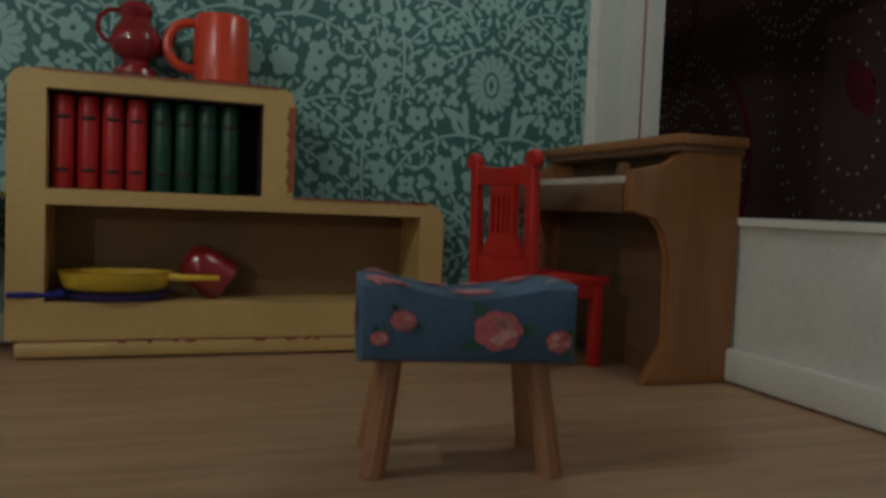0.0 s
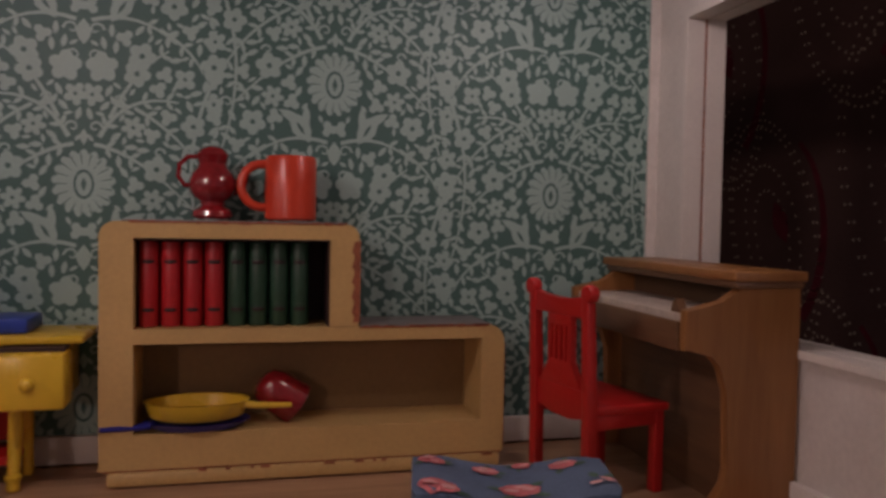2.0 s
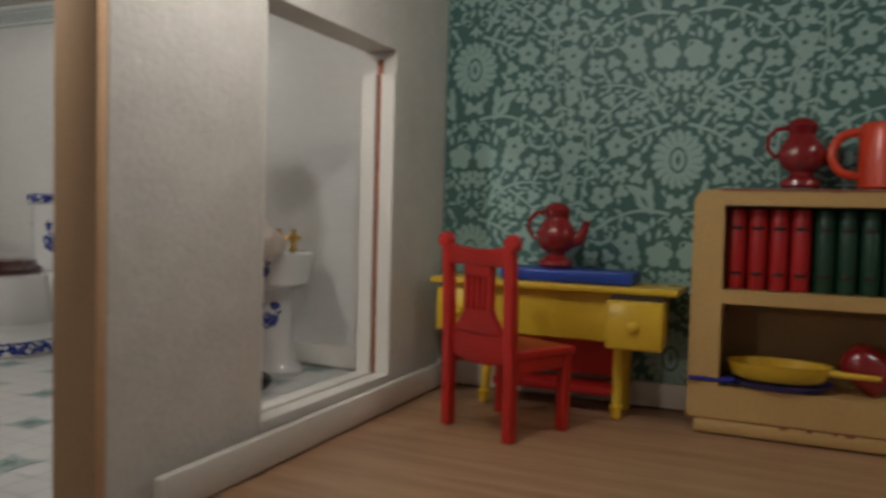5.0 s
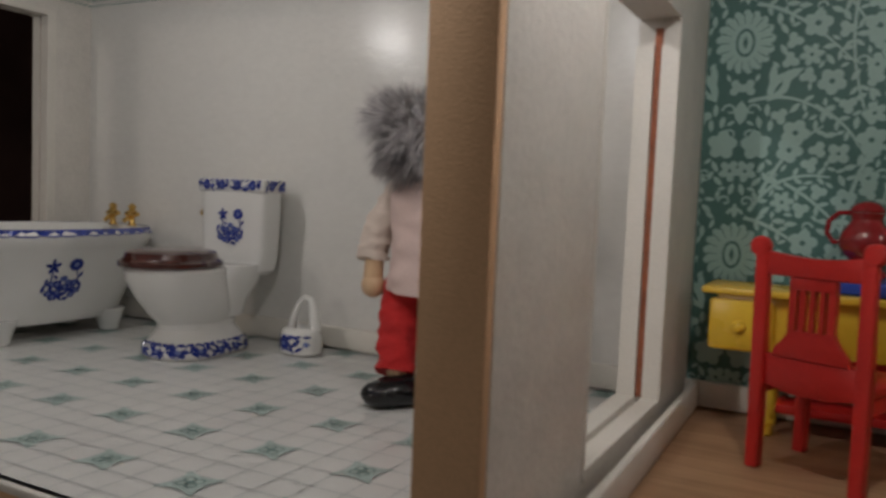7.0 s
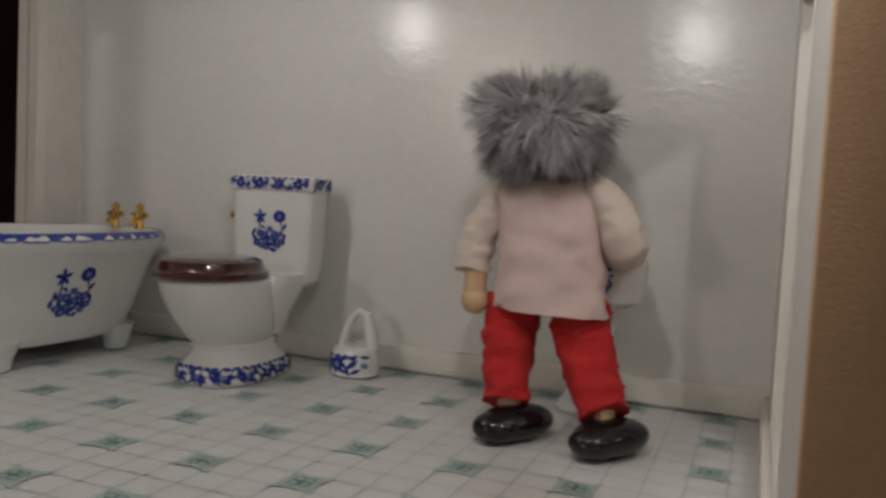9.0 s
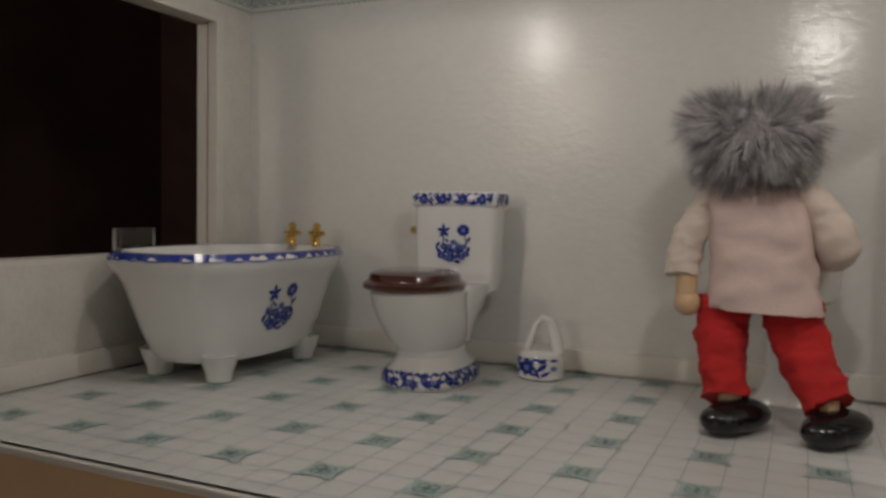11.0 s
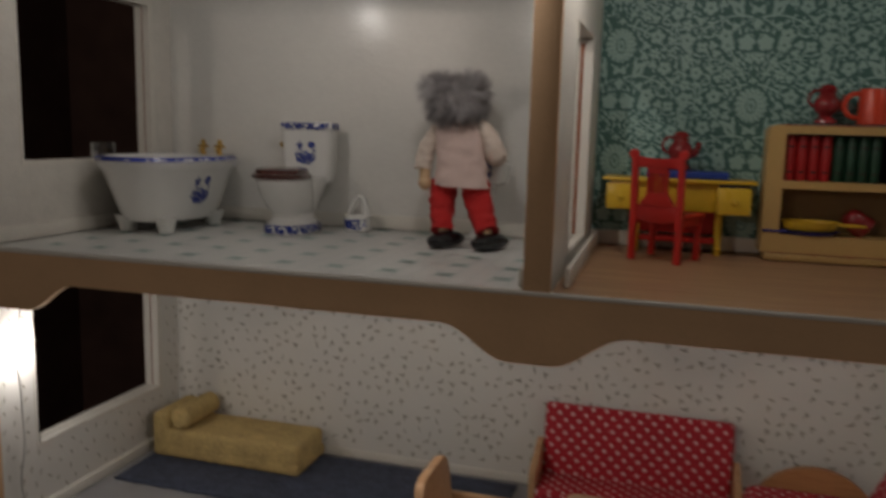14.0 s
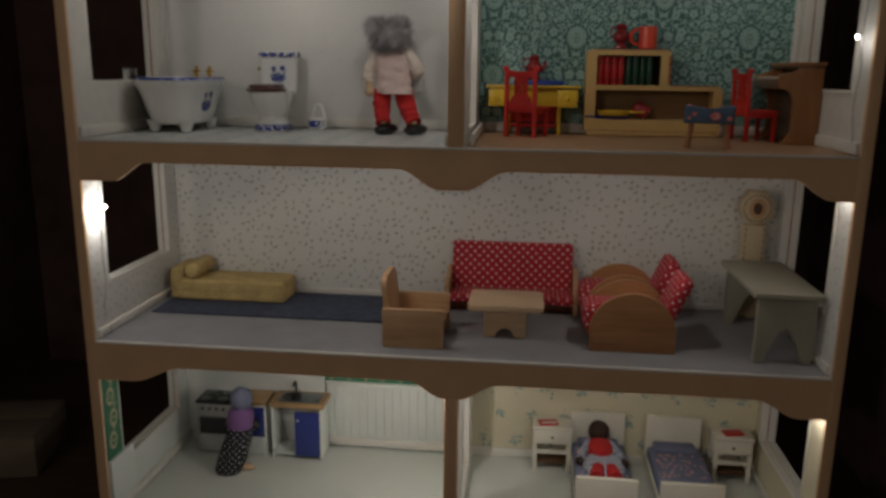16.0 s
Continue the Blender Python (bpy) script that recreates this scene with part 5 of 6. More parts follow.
sk = thing("washbasin", (-0.2585, 0.3335, F3), "white porcelain toy pedestal washbasin with blue posies", "washbasin")
ped = part("pedestal", oval(mesh(), [(0, 0.004, 0.0150, 0.0120, 0.0003), (0, 0.004, 0.0155, 0.0125, 0.0020), (0, 0.004, 0.0115, 0.0095, 0.0070), (0, 0.004, 0.0092, 0.0080, 0.0150), (0, 0.004, 0.0090, 0.0080, 0.0380), (0, 0.004, 0.0110, 0.0095, 0.0480), (0, 0.003, 0.0140, 0.0120, 0.0530)], 30, 2.2), PORCELAIN, sk)
bas = part("basin", oval(mesh(), [(0, 0, 0.0150, 0.0130, 0.0480), (0, 0, 0.0200, 0.0165, 0.0510), (0, 0, 0.0215, 0.0180, 0.0590), (0, 0, 0.0220, 0.0185, 0.0670), (0, 0, 0.0210, 0.0175, 0.0685), (0, 0, 0.0175, 0.0135, 0.0680), (0, 0, 0.0130, 0.0100, 0.0600), (0, 0, 0.0030, 0.0030, 0.0590)], 40, 2.4), PORCELAIN, sk)
bouquet(bas, (0.004, -0.018, 0.0610), (1, 0, 0), (0, 0, 1), 0.0075, 2)
bouquet(ped, (0.000, -0.006, 0.0330), (1, 0, 0), (0, 0, 1), 0.0082, 4)
for x in (-0.006, 0.004):
    tp = part("tap", lathe(mesh(), [(0.0030, 0.0680), (0.0020, 0.0692), (0.0015, 0.0730), (0.0026, 0.0742), (0.0026, 0.0762), (0.0012, 0.0780), (0.0018, 0.0795), (0.0005, 0.0806)], 14, (x, 0.0135, 0)), BRASS, sk, "polished brass tap")
    part("tap_cross", tube(mesh(), [(x - 0.0044, 0.0135, 0.0752), (x + 0.0044, 0.0135, 0.0752)], 0.0015), BRASS, tp)


def smooth_run(pts, radii, n=14):
    """Points and radii along a Catmull-Rom run through the given ones."""
    out, rr = [], []
    m = len(pts) - 1
    for i in range(n * m + 1):
        k = min(i // n, m - 1)
        f = i / n - k
        p = [Vector(pts[max(0, min(m, k + d))]) for d in (-1, 0, 1, 2)]
        out.append(tuple(0.5 * (2 * p[1] + (p[2] - p[0]) * f + (2 * p[0] - 5 * p[1] + 4 * p[2] - p[3]) * f * f + (3 * p[1] - p[0] - 3 * p[2] + p[3]) * f ** 3)))
        rr.append(radii[k] + (radii[min(k + 1, m)] - radii[k]) * f)
    return out, rr


def crumple(bm, first, amount, size, seed):
    """Folds of cloth: pushes the vertices from number first on along a noise field."""
    bm.verts.ensure_lookup_table()
    for v in bm.verts[first:]:
        p = Vector((v.co.x / size + seed, v.co.y / size, v.co.z / (size * 0.55)))
        q2 = p * 2.3 + Vector((7, 3, 1))
        v.co += amount * (noise.noise_vector(p) + 0.45 * noise.noise_vector(q2))


def toy_figure():
    """A wooden bending doll seen from behind: one mesh."""
    bm = mesh()

    def add(index, fn, *args, **kw):
        n = len(bm.faces)
        fn(bm, *args, **kw)
        painted(bm, index, n)
    # shoes, legs, trousers
    for x, y in ((-0.0035, -0.0130), (0.0330, -0.0135)):
        m3 = Euler((0, 0, radians(58))).to_matrix()
        heel = m3 @ Vector((-0.0085, 0, 0))
        add(3, ball, (x, y, 0.0070), 0.0178, 0.0098, 0.0070, 28, 16, m3)
        add(3, ball, (x + heel.x, y + heel.y, 0.0062), 0.0105, 0.0088, 0.0062, 20, 12, m3)
        add(4, tube, [(x - 0.003, y + 0.001, 0.0105), (x - 0.004, y + 0.002, 0.0200)], 0.0046)
    for run, radii, seed in (([(-0.0115, 0.004, 0.0530), (-0.0118, 0.001, 0.0400), (-0.0104, -0.005, 0.0260), (-0.0092, -0.011, 0.0135)], [0.0110, 0.0110, 0.0096, 0.0090], 1),
                             ([(0.0140, 0.004, 0.0530), (0.0172, 0.002, 0.0400), (0.0228, -0.004, 0.0270), (0.0298, -0.012, 0.0145)], [0.0112, 0.0112, 0.0103, 0.0098], 5)):
        first = len(bm.verts)
        add(2, tube, *smooth_run(run, radii), 28)
        crumple(bm, first, 0.0021, 0.010, seed)
    # smock: narrow shoulders, hem hanging out at the back
    first = len(bm.verts)
    rows = [(0.0050, 0.001, 0.0212, 0.0150, 0.0490)]
    for i in range(25):
        f = i / 24
        rows.append((0.0050 - 0.0050 * f, 0.001 + 0.002 * f, 0.0222 - 0.0036 * f - 0.0030 * max(0, f - 0.8) / 0.2, 0.0158 - 0.0036 * f - 0.003 * max(0, f - 0.8) / 0.2, 0.0492 + 0.0508 * f))
    rows += [(0.000, 0.003, 0.0120, 0.0085, 0.1035), (0.000, 0.003, 0.0080, 0.0060, 0.1060)]
    add(1, oval, rows, 56, 2.7)
    crumple(bm, first, 0.0018, 0.013, 2)
    # bell sleeves, arms
    first = len(bm.verts)
    add(0, tube, *smooth_run([(-0.0150, 0.003, 0.0995), (-0.0215, 0.002, 0.0890), (-0.0268, 0.000, 0.0745), (-0.0276, -0.002, 0.0625)], [0.0054, 0.0064, 0.0072, 0.0078]), 24)
    add(0, tube, *smooth_run([(0.0160, 0.003, 0.1000), (0.0240, 0.002, 0.0910), (0.0300, 0.002, 0.0790), (0.0302, 0.009, 0.0740), (0.0270, 0.020, 0.0730)], [0.0058, 0.0074, 0.0084, 0.0082, 0.0078]), 24)
    crumple(bm, first, 0.0019, 0.011, 8)
    add(4, tube, [(-0.0262, -0.003, 0.0640), (-0.0262, -0.004, 0.0540)], [0.0044, 0.0046], 12)
    add(4, ball, (-0.0258, -0.004, 0.0508), 0.0057)
    add(4, ball, (0.0240, 0.028, 0.0740), 0.0060)
    # head and the strip of fur: combed up above the seam, down below it
    add(4, ball, (0.000, 0.004, 0.1180), 0.0160, 0.0160, 0.0160, 20, 14)
    add(5, oval, [(0.001, 0.001, 0.0150, 0.0140, 0.1050), (0, 0.001, 0.0182, 0.0170, 0.1095), (-0.002, 0.001, 0.0212, 0.0180, 0.1170), (-0.003, 0.001, 0.0224, 0.0180, 0.1250), (-0.003, 0.001, 0.0212, 0.0165, 0.1300), (-0.003, 0.001, 0.0180, 0.0110, 0.1325)], 28, 2.6)
    q = random.Random(12)
    for i in range(7800):
        a, t = q.uniform(0, 2 * math.pi), q.uniform(-0.97, 0.98)
        s = math.sqrt(1 - t * t)
        d = Vector((s * math.cos(a), s * math.sin(a), t))
        wide = 0.0190 + 0.0042 * d.z if d.z < 0.4 else 0.0207
        root = Vector((-0.0022 + wide * math.copysign(abs(d.x) ** 0.7, d.x), 0.001 + 0.0172 * math.copysign(abs(d.y) ** 0.7, d.y), 0.1190 + 0.0138 * math.copysign(abs(d.z) ** 0.7, d.z)))
        tuft = noise.noise_vector(root * 150.0) * 0.85 + noise.noise_vector(root * 380.0) * 0.40
        up = min(max((root.z - 0.1245) / 0.004, -1.0), 1.0)
        fall = Vector((d.x * 1.15, d.y * 0.70, 0.42 * up - 0.12 if up > 0 else 0.62 * up))
        fall = (fall + tuft + Vector((q.uniform(-0.16, 0.16), q.uniform(-0.16, 0.16), q.uniform(-0.16, 0.16)))).normalized()
        ln = q.uniform(0.0075, 0.0145) * (1.25 if d.x < -0.5 and up > -0.5 else 1.0)
        if up > 0:
            fall = (fall + Vector((0, 0, 0.30 + 0.75 * math.exp(-((root.x - 0.011) / 0.008) ** 2)))).normalized()
        mid = root + fall * ln * 0.55
        tip = root + fall * ln + Vector((0, 0, -0.0022 * (up < 0.3)))
        sd = d.cross(fall)
        sd = sd.normalized() if sd.length > 0.01 else d.orthogonal().normalized()
        wd = 0.00023
        v = [bm.verts.new(root - sd * wd), bm.verts.new(root + sd * wd), bm.verts.new(mid + sd * wd * 0.8), bm.verts.new(mid - sd * wd * 0.8), bm.verts.new(tip)]
        ix = 6 if q.random() < (0.62 if up > 0 else 0.40) else 5
        for f in (bm.faces.new((v[0], v[1], v[2], v[3])), bm.faces.new((v[3], v[2], v[4]))):
            f.material_index = ix
    me = finish("doll", bm, [SHIRT, SHIRTPINK, PANTS, SHOE, BEAD, HAIR, HAIRPALE], True, 60)
    ob = new("doll", me)
    ob.matrix_basis = pose(-0.2715, 0.2920, F3)
    return tagged(ob, "wooden toy doll with grey fur hair, cream smock and red trousers", "doll", "", "object")


toy_figure()

# ---------------------------------------------------------------- parlour
F2 = Z[1]
rug = thing("rug", (0, 0, F2 + 0.0003), "dark blue felt rug lying along the wall", "rug")
bm = mesh()
n = 60
top = [(-0.575 + 0.352 * i / n, 0.243 + 0.0012 * math.sin(i * 1.3)) for i in range(n + 1)]
prism(bm, top + [(-0.222, 0.352), (-0.577, 0.354)], "z", 0.0, 0.0022, 0.0007)
part("felt", bm, RUGBLUE, rug)

bed = thing("daybed", (0, 0, F2 + 0.0026), "yellow towelling toy daybed with a bolster on the blue rug", "bed")
bm = box(mesh(), -0.572, -0.419, 0.2990, 0.3570, 0.0, 0.0275, 0.0050, 4)
part("mattress", bm, FOAM, bed)
part("skirt", box(mesh(), -0.573, -0.418, 0.2982, 0.3575, 0.0004, 0.0100, 0.0016), FOAM, bed, "fringed lower edge")
r = random.Random(6)
bm = mesh()
for i in range(60):
    x = -0.571 + i * 0.00256
    ball(bm, (x, 0.2978, 0.0035 + r.uniform(-0.0008, 0.0008)), 0.0014, 0.0010, 0.0026, 6, 4)
part("fringe", bm, FOAM, bed)
part("headrest", box(mesh(), -0.576, -0.557, 0.2985, 0.3575, 0.0, 0.0430, 0.0060, 4), FOAM, bed)
part("bolster", tube(mesh(), [(-0.545, 0.2985, 0.0385), (-0.545, 0.3020, 0.0385), (-0.545, 0.3540, 0.0385), (-0.545, 0.3570, 0.0385)], [0.008, 0.0110, 0.0110, 0.008], 18), FOAM, bed)

ac = thing("wooden_armchair", (0, 0, F2), "plain light wooden toy armchair with slab sides", "armchair")
for y in (0.1580, 0.2300):
    part("side_panel", box(mesh(), -0.2590, -0.1900, y, y + 0.0070, 0.0003, 0.0455, 0.0010), PINE, ac)
part("seat", box(mesh(), -0.2560, -0.1925, 0.1650, 0.2300, 0.0170, 0.0240, 0.0008), PINE, ac)
part("front_board", box(mesh(), -0.2010, -0.1950, 0.1650, 0.2300, 0.0050, 0.0170, 0.0006), PINE, ac)
bm = prism(mesh(), [(0.1650, 0.0), (0.2300, 0.0), (0.2300, 0.0620)] + arc(0.2180, 0.0620, 0.0120, 0.0130, 0, 90, 6) + arc(0.1770, 0.0620, 0.0120, 0.0130, 90, 180, 6), "x", -0.0035, 0.0035, 0.0008)
part("backrest", bm, PINE, ac).matrix_basis = pose(-0.2500, 0, 0.0050, 0, -7, 0)

ct = thing("coffee_table", (0, 0, F2), "light wooden toy coffee table with arched feet", "table")
rc = []
for cx, cy, a0 in ((-0.084, 0.262, 0), (-0.160, 0.262, 90), (-0.160, 0.203, 180), (-0.084, 0.203, 270)):
    rc += arc(cx, cy, 0.006, 0.006, a0, a0 + 90, 5)
part("tabletop", prism(mesh(), rc, "z", 0.0355, 0.0425, 0.0010), PALEBIRCH, ct)
for y in (0.2100, 0.2480):
    outline = [(-0.1475, 0.0003), (-0.1340, 0.0003)] + arc(-0.1225, 0.0003, 0.0115, 0.0120, 180, 0, 10)[1:] + [(-0.0975, 0.0003), (-0.0975, 0.0356), (-0.1475, 0.0356)]
    part("foot_panel", prism(mesh(), outline, "y", y, y + 0.0075, 0.0006), PALEBIRCH, ct)
part("stretcher", box(mesh(), -0.1420, -0.1030, 0.2175, 0.2480, 0.0290, 0.0355, 0.0005), PALEBIRCH, ct)

so = thing("sofa", (0, 0, F2), "toy sofa in red cotton with white dots and wooden ends", "sofa")
for x in (-0.2040, -0.0385):
    outline = [(0.3020, 0.0003), (0.3560, 0.0003), (0.3560, 0.0480)] + arc(0.3450, 0.0450, 0.0110, 0.0090, 20, 90, 5) + [(0.3080, 0.0420)] + arc(0.3080, 0.0360, 0.0060, 0.0060, 90, 180, 5)
    part("end_panel", prism(mesh(), outline, "x", x, x + 0.0055, 0.0008), PINE, so)
part("seat_cushion", box(mesh(), -0.1985, -0.0385, 0.2985, 0.3480, 0.0140, 0.0255, 0.0040, 3), POLKA, so)
bk = part("back_cushion", box(mesh(), -0.1985, -0.0385, -0.0050, 0.0050, 0.0, 0.0660, 0.0040, 3), POLKA, so)
bk.matrix_basis = pose(0, 0.3430, 0.0205, -9, 0, 0)
part("base_board", box(mesh(), -0.1985, -0.0385, 0.3200, 0.3260, 0.0003, 0.0140, 0.0005), PINEDARK, so)


def tub_chair(y0):
    t = thing("round_armchair", (0, y0, F2), "toy armchair with arched wooden sides and dotted red cushions", "armchair", "dotted red armchairs")
    outline = [(-0.0265, 0.0003), (0.0680, 0.0003), (0.0680, 0.0200)] + arc(0.0205, 0.0230, 0.0475, 0.0455, 0, 180, 20) + [(-0.0265, 0.0200)]
    for y in (0.0, 0.0590):
        part("side_panel", prism(mesh(), outline, "y", y, y + 0.0058, 0.0008), PINEDARK, t)
    part("seat_cushion", box(mesh(), -0.0335, 0.0450, 0.0060, 0.0588, 0.0190, 0.0520, 0.0100, 4), POLKA, t)
    b = part("back_cushion", box(mesh(), -0.0075, 0.0075, 0.0045, 0.0605, 0.0, 0.0600, 0.0062, 4), POLKA, t)
    b.matrix_basis = pose(0.0560, 0, 0.0300, 0, 24, 0)
    part("back_board", box(mesh(), 0.0600, 0.0640, 0.0060, 0.0588, 0.0050, 0.0360, 0.0006), PINEDARK, t)
    return t


tub_chair(0.1790)
tub_chair(0.2600)

gt = thing("side_table", (0, 0, F2), "grey limed wooden toy table with arched end panels", "table")
part("tabletop", box(mesh(), 0.1430, 0.2150, 0.1600, 0.3180, 0.0740, 0.0800, 0.0008), GREYWOOD, gt)
for y in (0.1680, 0.3020):
    outline = [(0.1490, 0.0003), (0.1600, 0.0003), (0.1660, 0.0220), (0.1745, 0.0380), (0.1800, 0.0420), (0.1855, 0.0380), (0.1940, 0.0220), (0.2000, 0.0003), (0.2110, 0.0003), (0.2110, 0.0740), (0.1490, 0.0740)]
    part("end_panel", prism(mesh(), outline, "y", y, y + 0.0065, 0.0006), GREYWOOD, gt)
part("stretcher", box(mesh(), 0.1770, 0.1830, 0.1745, 0.3020, 0.0560, 0.0740, 0.0005), GREYWOOD, gt)

gc = thing("grandfather_clock", (0.1860, 0.3440, F2), "cream wooden toy grandfather clock with burnt dotted lines", "clock")
part("base", box(mesh(), -0.0190, 0.0190, -0.0090, 0.0100, 0.0003, 0.0420, 0.0008), CLOCKWOOD, gc)
part("foot", box(mesh(), -0.0220, 0.0220, -0.0105, 0.0110, 0.0003, 0.0080, 0.0010), CLOCKWOOD, gc)
part("trunk", box(mesh(), -0.0140, 0.0140, -0.0070, 0.0090, 0.0420, 0.1210, 0.0008), CLOCKWOOD, gc)
head = [(x, zz) for x, zz in arc(0, 0.1430, 0.0205, 0.0205, 0, 360, 28)[:-1]]
part("head", prism(mesh(), head, "y", -0.0085, 0.0090, 0.0008), CLOCKWOOD, gc)
part("dial", prism(mesh(), arc(0, 0.1430, 0.0105, 0.0130, 0, 360, 24)[:-1], "y", -0.0098, -0.0084, 0.0004), PINE, gc, "tan wooden dial")
part("dial_mark", prism(mesh(), arc(0, 0.1430, 0.0055, 0.0075, 0, 360, 20)[:-1], "y", -0.0103, -0.0097), INK, gc, "dark worn dial print")
bm = mesh()
for i in range(22):
    a = 2 * math.pi * i / 22
    box(bm, 0.0165 * math.cos(a) - 0.0010, 0.0165 * math.cos(a) + 0.0010, -0.0090, -0.0083, 0.1430 + 0.0165 * math.sin(a) - 0.0010, 0.1430 + 0.0165 * math.sin(a) + 0.0010)
for i in range(10):
    for x in (-0.0112, 0.0112):
        box(bm, x - 0.0006, x + 0.0006, -0.0075, -0.0068, 0.0460 + i * 0.0075, 0.0505 + i * 0.0075)
part("burnt_marks", bm, INK, gc, "dotted burnt line decoration")
part("crest", box(mesh(), -0.0120, 0.0120, -0.0060, 0.0080, 0.1600, 0.1650, 0.0016), CLOCKWOOD, gc)

# ---------------------------------------------------------------- kitchen
F1 = Z[0]
sv = thing("stove", (0, 0, F1), "old white enamel toy stove with black hob", "stove")
part("body", box(mesh(), -0.5560, -0.5060, 0.3120, 0.3520, 0.0040, 0.0760, 0.0015), STOVEW, sv)
part("hob", box(mesh(), -0.5570, -0.5050, 0.3110, 0.3530, 0.0760, 0.0795, 0.0008), BLACKP, sv)
for x in (-0.5440, -0.5190):
    for y in (0.3220, 0.3410):
        part("ring", lathe(mesh(), [(0.0070, 0.0795), (0.0078, 0.0805), (0.0060, 0.0812), (0.0004, 0.0810)], 18, (x, y, 0)), STEEL, sv)
od = part("oven_door", box(mesh(), -0.5510, -0.5110, 0.3095, 0.3122, 0.0320, 0.0560, 0.0008), BLACKP, sv, "dark oven window")
part("door_handle", tube(mesh(), [(-0.5480, 0.3080, 0.0590), (-0.5140, 0.3080, 0.0590)], 0.0010), STEEL, od)
part("lower_drawer", box(mesh(), -0.5520, -0.5100, 0.3100, 0.3122, 0.0080, 0.0280, 0.0008), STOVEW, sv)
for x in (-0.5460, -0.5360, -0.5260, -0.5160):
    part("knob", lathe(mesh(), [(0.0020, 0.0), (0.0018, 0.0026), (0.0004, 0.0028)], 10), BLACKP, sv).matrix_basis = pose(x, 0.3120, 0.0690, 90, 0, 0)

kc = thing("kitchen_cabinet", (0, 0, F1), "narrow toy kitchen cabinet with a wooden counter", "cabinet")
part("carcass", box(mesh(), -0.5000, -0.4560, 0.3150, 0.3550, 0.0003, 0.0780, 0.0008), BEADB, kc)
part("counter", box(mesh(), -0.5010, -0.4550, 0.3120, 0.3560, 0.0780, 0.0830, 0.0006), COUNTER, kc)
part("door", box(mesh(), -0.4780, -0.4580, 0.3128, 0.3150, 0.0300, 0.0740, 0.0006), CABBLUE, kc, "blue cupboard door")

su = thing("sink_unit", (0, 0, F1), "toy kitchen sink unit with one blue door and open shelf", "sink unit")
part("carcass_side", box(mesh(), -0.4470, -0.4440, 0.3120, 0.3550, 0.0003, 0.0780, 0.0004), BEADB, su)
part("carcass_side", box(mesh(), -0.3790, -0.3760, 0.3120, 0.3550, 0.0003, 0.0780, 0.0004), BEADB, su)
part("carcass_floor", box(mesh(), -0.4440, -0.3790, 0.3120, 0.3550, 0.0060, 0.0090), BEADB, su)
part("carcass_back", box(mesh(), -0.4440, -0.3790, 0.3520, 0.3550, 0.0090, 0.0780), BEADB, su)
dd = part("door", box(mesh(), -0.4130, -0.3775, 0.3095, 0.3120, 0.0060, 0.0720, 0.0006), CABBLUE, su, "blue cupboard door")
part("knob", ball(mesh(), (-0.4080, 0.3085, 0.0600), 0.0014), BEADB, dd)
part("counter", box(mesh(), -0.4490, -0.3720, 0.3085, 0.3560, 0.0780, 0.0840, 0.0006), COUNTER, su)
sb = part("sink_top", box(mesh(), -0.4380, -0.3800, 0.3150, 0.3480, 0.0840, 0.0855, 0.0005), STEEL, su, "grey steel sink top")
part("bowl_rim", lathe(mesh(), [(0.0110, 0.0855), (0.0120, 0.0866), (0.0100, 0.0866), (0.0090, 0.0858), (0.0004, 0.0857)], 24, (-0.4240, 0.3300, 0)), BLACKP, sb)
part("tap", tube(mesh(), [(-0.4200, 0.3450, 0.0855), (-0.4200, 0.3450, 0.1000), (-0.4200, 0.3420, 0.1040), (-0.4200, 0.3340, 0.1040), (-0.4200, 0.3320, 0.1000)], 0.0016), BLACKP, su, "dark tap")
kt = thing("kettle", (-0.4130, 0.3240, F1 + 0.0857), "small dark toy kettle standing by the sink", "kettle")
part("body", lathe(mesh(), [(0.0060, 0.0), (0.0068, 0.0020), (0.0060, 0.0080), (0.0030, 0.0100), (0.0010, 0.0120)], 18), BLACKP, kt)
part("handle", tube(mesh(), [(-0.0055, 0, 0.0085), (-0.004, 0, 0.0140), (0.004, 0, 0.0140), (0.0055, 0, 0.0085)], 0.0007), BLACKP, kt)
wc = thing("wall_cabinet", (0, 0, F1), "white toy wall cabinet with lilac lower edge", "cabinet")
part("body", box(mesh(), -0.4500, -0.3850, 0.3330, 0.3585, 0.1330, 0.1900, 0.0008), BEADB, wc)
part("edge", box(mesh(), -0.4510, -0.3840, 0.3315, 0.3340, 0.1330, 0.1400, 0.0005), LILAC, wc, "lilac lower edge")
ex = thing("extractor_panel", (0, 0, F1), "pale grey toy shelf box on the kitchen wall", "shelf")
part("body", box(mesh(), -0.5100, -0.4640, 0.3350, 0.3585, 0.1400, 0.1900, 0.0008), BEADB, ex)


